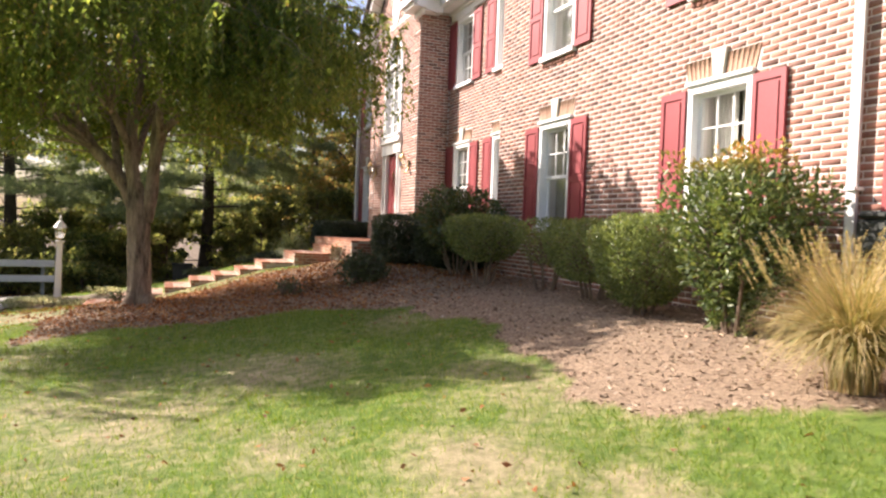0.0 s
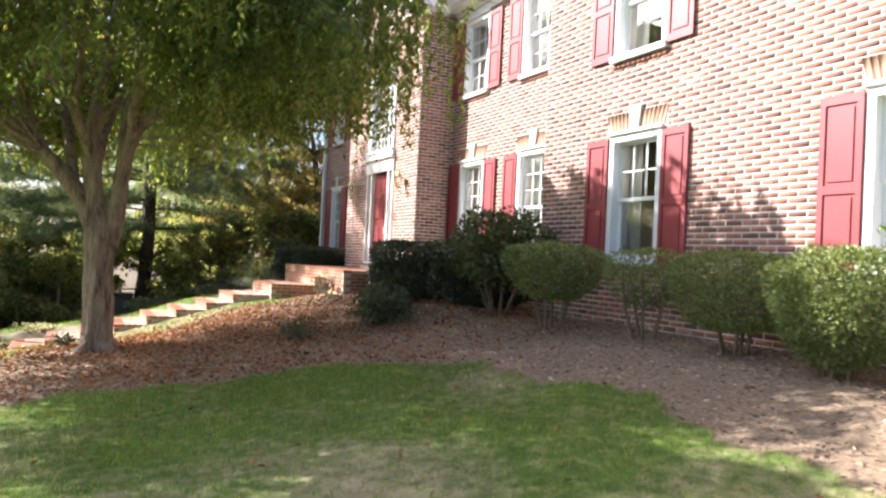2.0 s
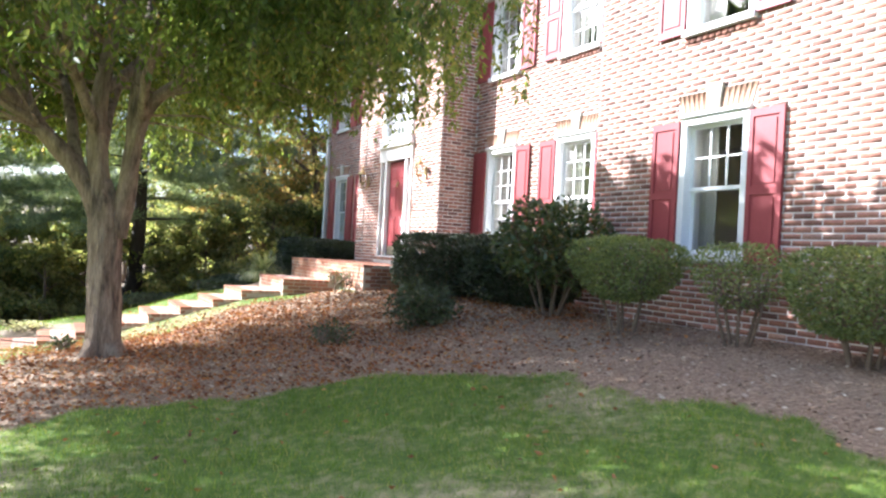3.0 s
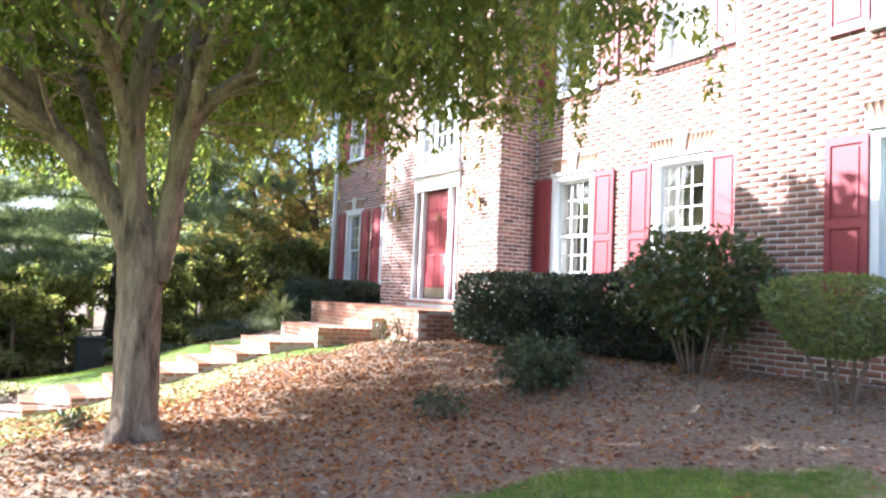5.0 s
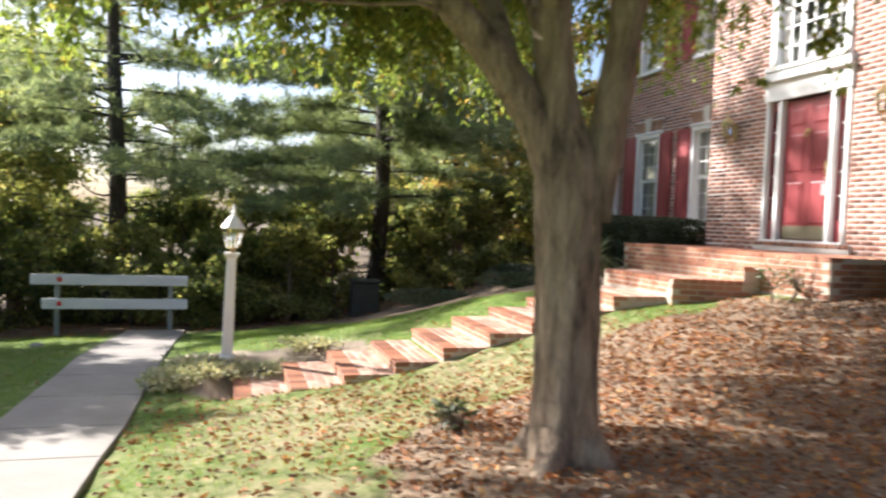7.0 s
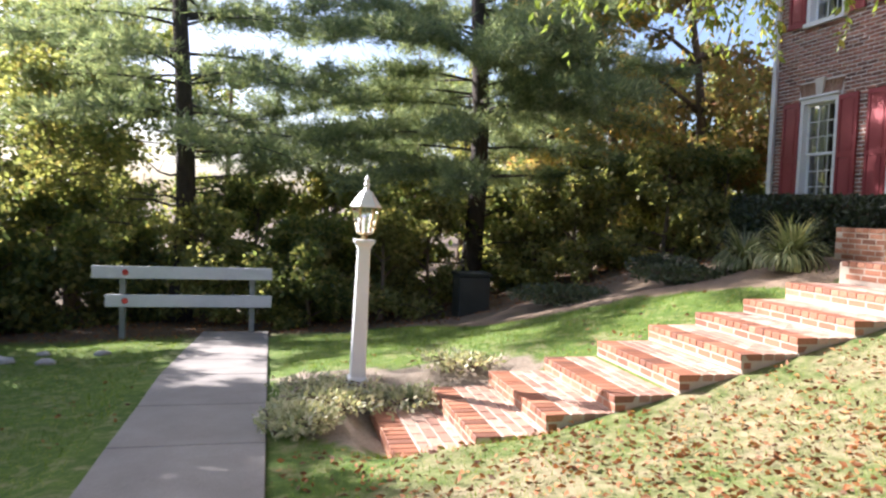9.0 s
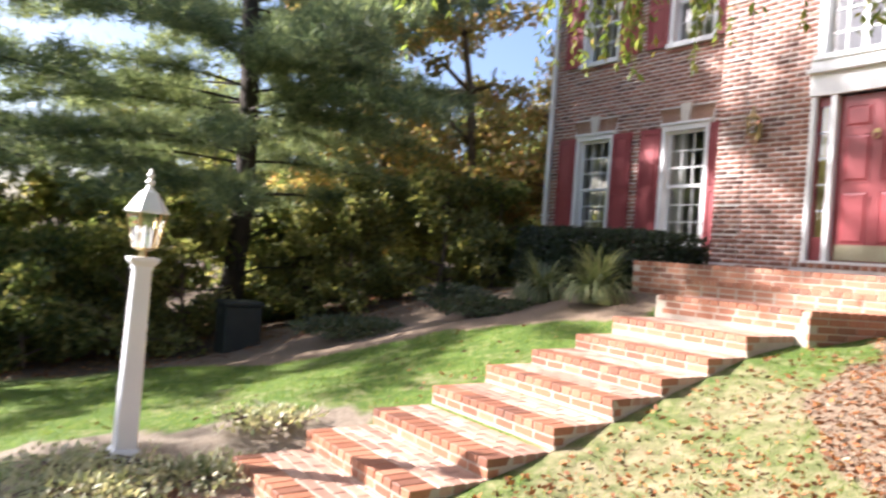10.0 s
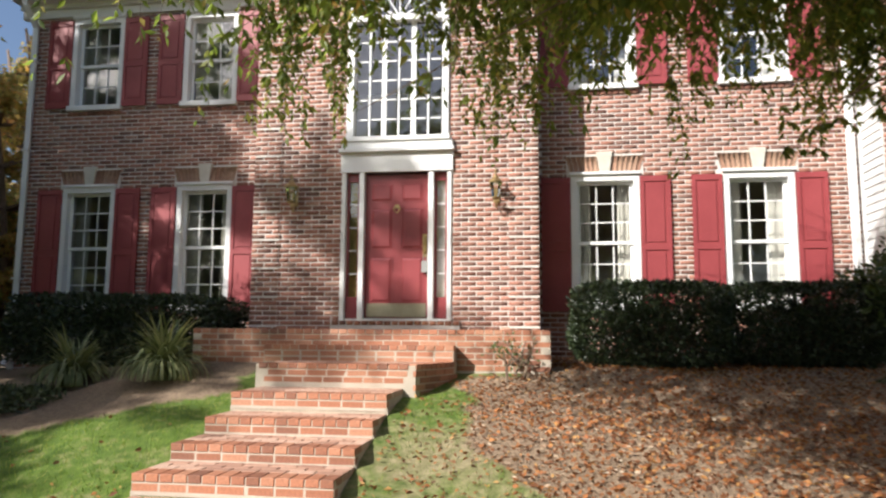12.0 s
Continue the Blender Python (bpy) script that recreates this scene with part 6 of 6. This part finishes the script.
def pine(px, py, height, r0, first, reach, seed, label, bare=3, thick=12):
    """A tall pine: whorls of level boughs with tufts of needles, bare dead boughs below."""
    rng = np.random.default_rng(seed)
    z = gz(px, py)
    t = thing("pine_tree", (px, py, z), label, "tree", group="pines at the wood's edge")
    bm = bmesh.new()
    n = 12
    line = [(px + 0.12 * math.sin(k * 0.7), py + 0.1 * math.cos(k * 0.9), z - 0.2 + (height + 0.2) * k / n) for k in range(n + 1)]
    tube(bm, line, [r0 * (1 - 0.9 * (k / n) ** 1.1) + (0.08 if k == 0 else 0) for k in range(n + 1)], 12, 0.12)
    part("trunk", bm, M["pine_bark"], t, smooth=True)
    bm = bmesh.new()
    at, way = [], []
    h = first
    while h < height - 0.3:
        share = (h - first) / (height - first)
        for k in range(6):
            a = rng.uniform(0, math.tau)
            L = reach * (1 - share) ** 0.75 * rng.uniform(0.65, 1.1) + 0.4
            p0 = Vector((px, py, z + h + rng.uniform(-0.2, 0.2)))
            d = Vector((math.cos(a), math.sin(a), 0))
            q = [p0 + d * L * s / 5 + Vector((0, 0, L * (0.12 * s / 5 - 0.22 * (s / 5) ** 2))) for s in range(6)]
            tube(bm, q, [0.035, 0.028, 0.02, 0.014, 0.009, 0.004], 5)
            for s in range(int(thick * L)):
                u = rng.uniform(0.22, 1.0) * 4.999
                i = int(u)
                c = q[i].lerp(q[i + 1], u - i)
                off = Vector((rng.normal(0, 0.22), rng.normal(0, 0.22), rng.normal(0.02, 0.08)))
                c = c + off
                for m in range(20):
                    w = d * 0.5 + Vector(rng.normal(0, 0.7, 3)) + Vector((0, 0, 0.15))
                    at.append(c + Vector(rng.normal(0, 0.05, 3)))
                    way.append(w)
        h += rng.uniform(0.5, 0.75)
    for k in range(bare * 5):
        a = rng.uniform(0, math.tau)
        L = rng.uniform(1.0, 2.6)
        p0 = Vector((px, py, z + rng.uniform(first - 2.2, first + 0.6)))
        d = Vector((math.cos(a), math.sin(a), 0.12))
        q = [p0 + d * L * s / 4 + Vector((0, 0, rng.normal(0, 0.04))) for s in range(5)]
        tube(bm, q, [0.03, 0.024, 0.016, 0.01, 0.004], 5)
        for s in range(3):
            e = q[2 + s % 2] + Vector((rng.normal(0, 0.4), rng.normal(0, 0.4), rng.normal(0.1, 0.15)))
            tube(bm, [q[2 + s % 2], e], [0.008, 0.003], 4)
    part("boughwork", bm, M["pine_bark"], t)["kind"] = "stuff"
    at, way = np.array(at), np.array(way)
    L = rng.uniform(0.14, 0.24, len(at))
    v, f = leaf_arrays(rng, at, way, L, L * 0.12, 0.0)
    raw_part("needles", v, f, M["needle"], t, "blue-green needle tufts")
    return t


pine(1.55, 28.6, 16.5, 0.24, 2.9, 5.6, 41, "tall dark pine with bare lower boughs beside the house", 3, 36)
pine(-4.75, 28.0, 14.5, 0.22, 3.6, 3.7, 42, "tall slim pine behind the board fence", 3, 15)
pine(5.2, 33.5, 15.0, 0.24, 4.6, 4.2, 43, "broad dark pine behind the house corner", 1)


def broadleaf(seed, height, spread, count, mat, low, label):
    """A woodland tree or understorey bush: leaning trunk, limbs and leaves in loose uneven clumps."""
    rng = np.random.default_rng(seed)
    t = thing("woodland_tree", (0, 0, 0), label, "tree", group="trees of the wood")
    bm = bmesh.new()
    top = Vector((rng.normal(0, 0.3), rng.normal(0, 0.3), height * 0.85))
    line = smooth_line([(0, 0, -0.3), (rng.normal(0, 0.1), rng.normal(0, 0.1), height * 0.35), tuple(top)], 4)
    n = len(line)
    r = 0.018 * height + 0.02
    tube(bm, line, [r * (1 - 0.85 * k / (n - 1)) for k in range(n)], 8, 0.2)
    clumps = []
    for k in range(int(16 + height * 2)):
        u = rng.uniform(0.25, 1.0)
        p = line[int(u * (n - 1))]
        a = rng.uniform(0, math.tau)
        reach = spread * rng.uniform(0.35, 1.0) * (1.1 - 0.5 * u)
        e = p + Vector((math.cos(a) * reach, math.sin(a) * reach, rng.uniform(-0.1, 0.35) * spread))
        e.z = max(e.z, low)
        tube(bm, [p, p.lerp(e, 0.55) + Vector((0, 0, 0.15)), e], [r * 0.35, r * 0.2, 0.006], 5)
        clumps.append((e, rng.uniform(0.35, 0.75) * (0.5 + spread * 0.18)))
        clumps.append((p.lerp(e, 0.6), rng.uniform(0.3, 0.6) * (0.5 + spread * 0.18)))
    part("trunk", bm, M["twig"], t, smooth=True)
    idx = rng.integers(0, len(clumps), count)
    c = np.array([clumps[i][0] for i in idx])
    s = np.array([clumps[i][1] for i in idx])
    at = c + unit(rng, count) * (s * rng.random(count) ** 0.5)[:, None] * np.array([1.0, 1.0, 0.7])
    at[:, 2] = np.maximum(at[:, 2], 0.1)
    L = rng.uniform(0.1, 0.2, count)
    v, f = leaf_arrays(rng, at, unit(rng, count) + np.array([0, 0, -0.3]), L, L * 0.6)
    raw_part("crown", v, f, M[mat], t)
    return t


kinds = [broadleaf(51, 8.5, 2.6, 9000, "wood_leaf", 2.0, "green and yellow woodland tree in leaf"),
         broadleaf(52, 11.0, 3.2, 11000, "wood_leaf", 2.5, "tall green woodland tree in leaf"),
         broadleaf(53, 3.2, 1.7, 6500, "wood_leaf", 0.2, "yellow-green understorey bush at the edge of the wood"),
         broadleaf(54, 2.2, 1.4, 5000, "wood_leaf", 0.1, "low leafy bush at the edge of the wood"),
         broadleaf(55, 9.5, 2.6, 7500, "autumn_leaf", 2.5, "thin autumn tree with orange and yellow leaves"),
         broadleaf(56, 5.0, 2.0, 7000, "wood_leaf", 0.6, "small spreading woodland tree"),
         broadleaf(57, 3.4, 1.6, 4200, "lime_leaf", 0.2, "bright yellow-green bush at the edge of the wood"),
         broadleaf(58, 8.0, 2.4, 5200, "lime_leaf", 1.6, "thin tree with yellowing leaves")]
rw = random.Random(21)


def put(kind, px, py, size=1.0):
    m = Matrix.LocRotScale((px, py, gz(px, py) - 0.1), Euler((0, 0, rw.uniform(0, math.tau))), None)
    ob = copy_thing(kinds[kind], m)
    ob.scale = (size * rw.uniform(0.9, 1.1), size * rw.uniform(0.9, 1.1), size)


# woodland edge, from the fence round to the back of the house
# x < -9.5 with y < 25, and (-13.5, 27.0): unseen, added to shade path and lawn
for px, py, kind, size in [
        (-9.5, 27.5, 2, 1.1), (-8.0, 28.6, 3, 1.2), (-6.6, 27.2, 2, 0.9), (-5.6, 28.2, 3, 1.0), (-4.2, 27.3, 6, 0.8), (-3.4, 28.6, 2, 1.0), (-2.4, 27.4, 3, 0.9), (-1.6, 28.6, 6, 1.1),
        (-0.6, 27.6, 2, 0.85), (0.2, 29.0, 5, 0.9), (2.4, 28.8, 3, 1.1), (4.3, 28.0, 6, 0.9), (6.6, 28.2, 6, 1.0), (7.8, 30.0, 5, 1.0), (9.5, 28.5, 5, 1.0),
        (-7.4, 31.0, 7, 1.1), (3.0, 47.0, 1, 1.0), (7.0, 49.0, 1, 1.1), (-5.0, 48.0, 1, 1.1), (5.0, 54.0, 1, 1.2), (8.0, 34.0, 4, 0.95), (9.0, 31.0, 4, 0.85), (6.4, 36.5, 0, 0.8),
        (-12.5, 29.0, 5, 1.3), (-12.0, 33.0, 0, 1.1), (-15.0, 36.0, 1, 1.1), (6.0, 43.0, 5, 1.5), (10.5, 38.0, 0, 0.9), (12.0, 33.0, 0, 1.0), (14.0, 28.0, 1, 0.9),
        (-9.5, 40.0, 1, 1.0), (14.0, 42.0, 1, 1.0), (-18.0, 30.0, 1, 1.0), (-14.0, 25.0, 0, 1.0), (-17.0, 41.0, 1, 1.1), (-13.0, 46.0, 1, 1.1),
        (17.0, 36.0, 0, 1.1), (19.0, 44.0, 1, 1.1), (-10.5, 26.0, 3, 1.3), (-11.5, 24.0, 2, 1.1), (-9.0, 24.8, 3, 1.0), (-7.6, 26.4, 3, 1.1), (-9.8, 25.6, 0, 0.85), (-12.0, 22.5, 0, 0.95), (-14.5, 19.0, 1, 0.8), (-9.6, 22.0, 0, 0.9), (-9.0, 33.5, 1, 1.0), (-7.0, 31.5, 0, 1.1), (-11.0, 24.6, 1, 1.0), (-10.0, 21.4, 7, 0.8), (5.3, 26.7, 6, 0.9), (3.6, 27.0, 6, 0.8), (6.5, 26.4, 2, 0.8), (7.2, 28.6, 4, 1.15), (6.0, 31.0, 4, 1.2), (-13.5, 27.0, 1, 1.2), (-0.9, 26.2, 6, 0.75), (-2.2, 26.0, 2, 0.7), (0.4, 27.2, 6, 0.8), (2.9, 27.6, 6, 0.8), (-7.2, 27.6, 7, 0.8), (-2.6, 30.6, 2, 1.0), (-0.6, 31.2, 2, 1.1), (-3.9, 30.2, 2, 0.9), (6.5, 39.0, 7, 0.9), (4.5, 41.0, 7, 0.9), (5.5, 37.0, 6, 1.3), (7.5, 38.0, 6, 1.4), (-10.6, 23.3, 0, 1.0), (10.5, 27.4, 4, 1.0), (8.8, 27.0, 4, 0.75), (12.5, 29.5, 4, 1.1)]:
    put(kind, px, py, size)
for ob in kinds:
    for o in (*ob.children_recursive, ob):
        bpy.data.objects.remove(o)


# ---- loose small cover: grass, fallen leaves, mulch chips ----
def scatter(rng, n, x0, x1, y0, y1, keep):
    x, y = rng.uniform(x0, x1, n), rng.uniform(y0, y1, n)
    k = keep(x, y)
    return x[k], y[k]


def lawn():
    rng = np.random.default_rng(91)
    def dense(x, y):
        patch = np.sin(1.7 * x + 0.9 * np.sin(1.1 * y)) * np.sin(1.3 * y + 0.8 * np.sin(1.9 * x))
        return lawn_at(x, y) & (rng.random(len(x)) < np.clip(0.9 + 0.3 * patch - 0.9 * dryness(x, y), 0.15, 1))
    xa, ya = scatter(rng, 230000, -5.2, 3.8, 1.5, 12.6, dense)
    xb, yb = scatter(rng, 60000, -2.8, 3.2, 14.0, 26.0, dense)
    xc, yc = scatter(rng, 25000, -7.5, -4.2, 14.0, 25.0, dense)
    x, y = np.concatenate([xa, xb, xc]), np.concatenate([ya, yb, yc])
    at = np.stack([x, y, ground_z(x, y) - 0.005], 1)
    way = np.stack([rng.normal(0, 0.55, len(x)), rng.normal(0, 0.55, len(x)), np.full(len(x), 1.0)], 1)
    L = rng.uniform(0.03, 0.075, len(x))
    n = len(x)
    d = way / np.linalg.norm(way, axis=1, keepdims=True)
    a = rng.uniform(0, math.tau, n)
    s = np.stack([np.cos(a), np.sin(a), np.zeros(n)], 1) * rng.uniform(0.0018, 0.0036, n)[:, None]
    v = np.stack([at - s, at + s, at + d * L[:, None]], 1).reshape(-1, 3)
    f = np.arange(3 * n, dtype=np.int32).reshape(-1, 3)
    ob = raw_part("lawn_grass", v, f, M["blade"], None)
    tagged(ob, "short green lawn grass with dry straw-coloured blades", "grass", kind="stuff")


lawn()


def litter():
    rng = np.random.default_rng(92)
    under = lambda x, y: inside(*wavy(x, y), BED) & (rng.random(len(x)) < np.clip(1.25 - 0.2 * np.hypot(x - 1.2, y - 14.6), 0.03, 1))
    x, y = scatter(rng, 42000, -2.6, 6.2, 9.0, 17.4, under)
    near = lambda x, y: lawn_at(x, y) & (rng.random(len(x)) < np.clip(1.1 - 0.25 * np.hypot(x, y - 15.5), 0.02, 0.9))
    x2, y2 = scatter(rng, 60000, -5.5, 4.0, 2.0, 21.0, near)
    x3, y3 = scatter(rng, 9000, -9.0, 9.0, 24.5, 31.0, lambda x, y: x < 6.2)
    x, y = np.concatenate([x, x2, x3]), np.concatenate([y, y2, y3])
    n = len(x)
    at = np.stack([x, y, ground_z(x, y) + rng.uniform(0.004, 0.03, n)], 1)
    a = rng.uniform(0, math.tau, n)
    way = np.stack([np.cos(a), np.sin(a), rng.normal(0, 0.35, n)], 1)
    L = rng.uniform(0.03, 0.07, n)
    v, f = leaf_arrays(rng, at, way, L, L * 0.5, 0.3)
    ob = raw_part("fallen_leaves", v, f, M["litter"], None)
    tagged(ob, "brown and orange fallen leaves on mulch and lawn", "fallen leaves", kind="stuff")
    x, y = scatter(rng, 60000, -2.6, 6.3, 2.6, 17.2, lambda x, y: inside(*wavy(x, y), BED))
    n = len(x)
    at = np.stack([x, y, ground_z(x, y) + rng.uniform(0.0, 0.012, n)], 1)
    a = rng.uniform(0, math.tau, n)
    way = np.stack([np.cos(a), np.sin(a), rng.normal(0, 0.25, n)], 1)
    L = rng.uniform(0.02, 0.06, n)
    v, f = leaf_arrays(rng, at, way, L, L * 0.35, 0.2)
    ob = raw_part("mulch_chips", v, f, M["chip"], None)
    tagged(ob, "weathered brown bark mulch chips in the beds", "mulch", kind="stuff")


litter()
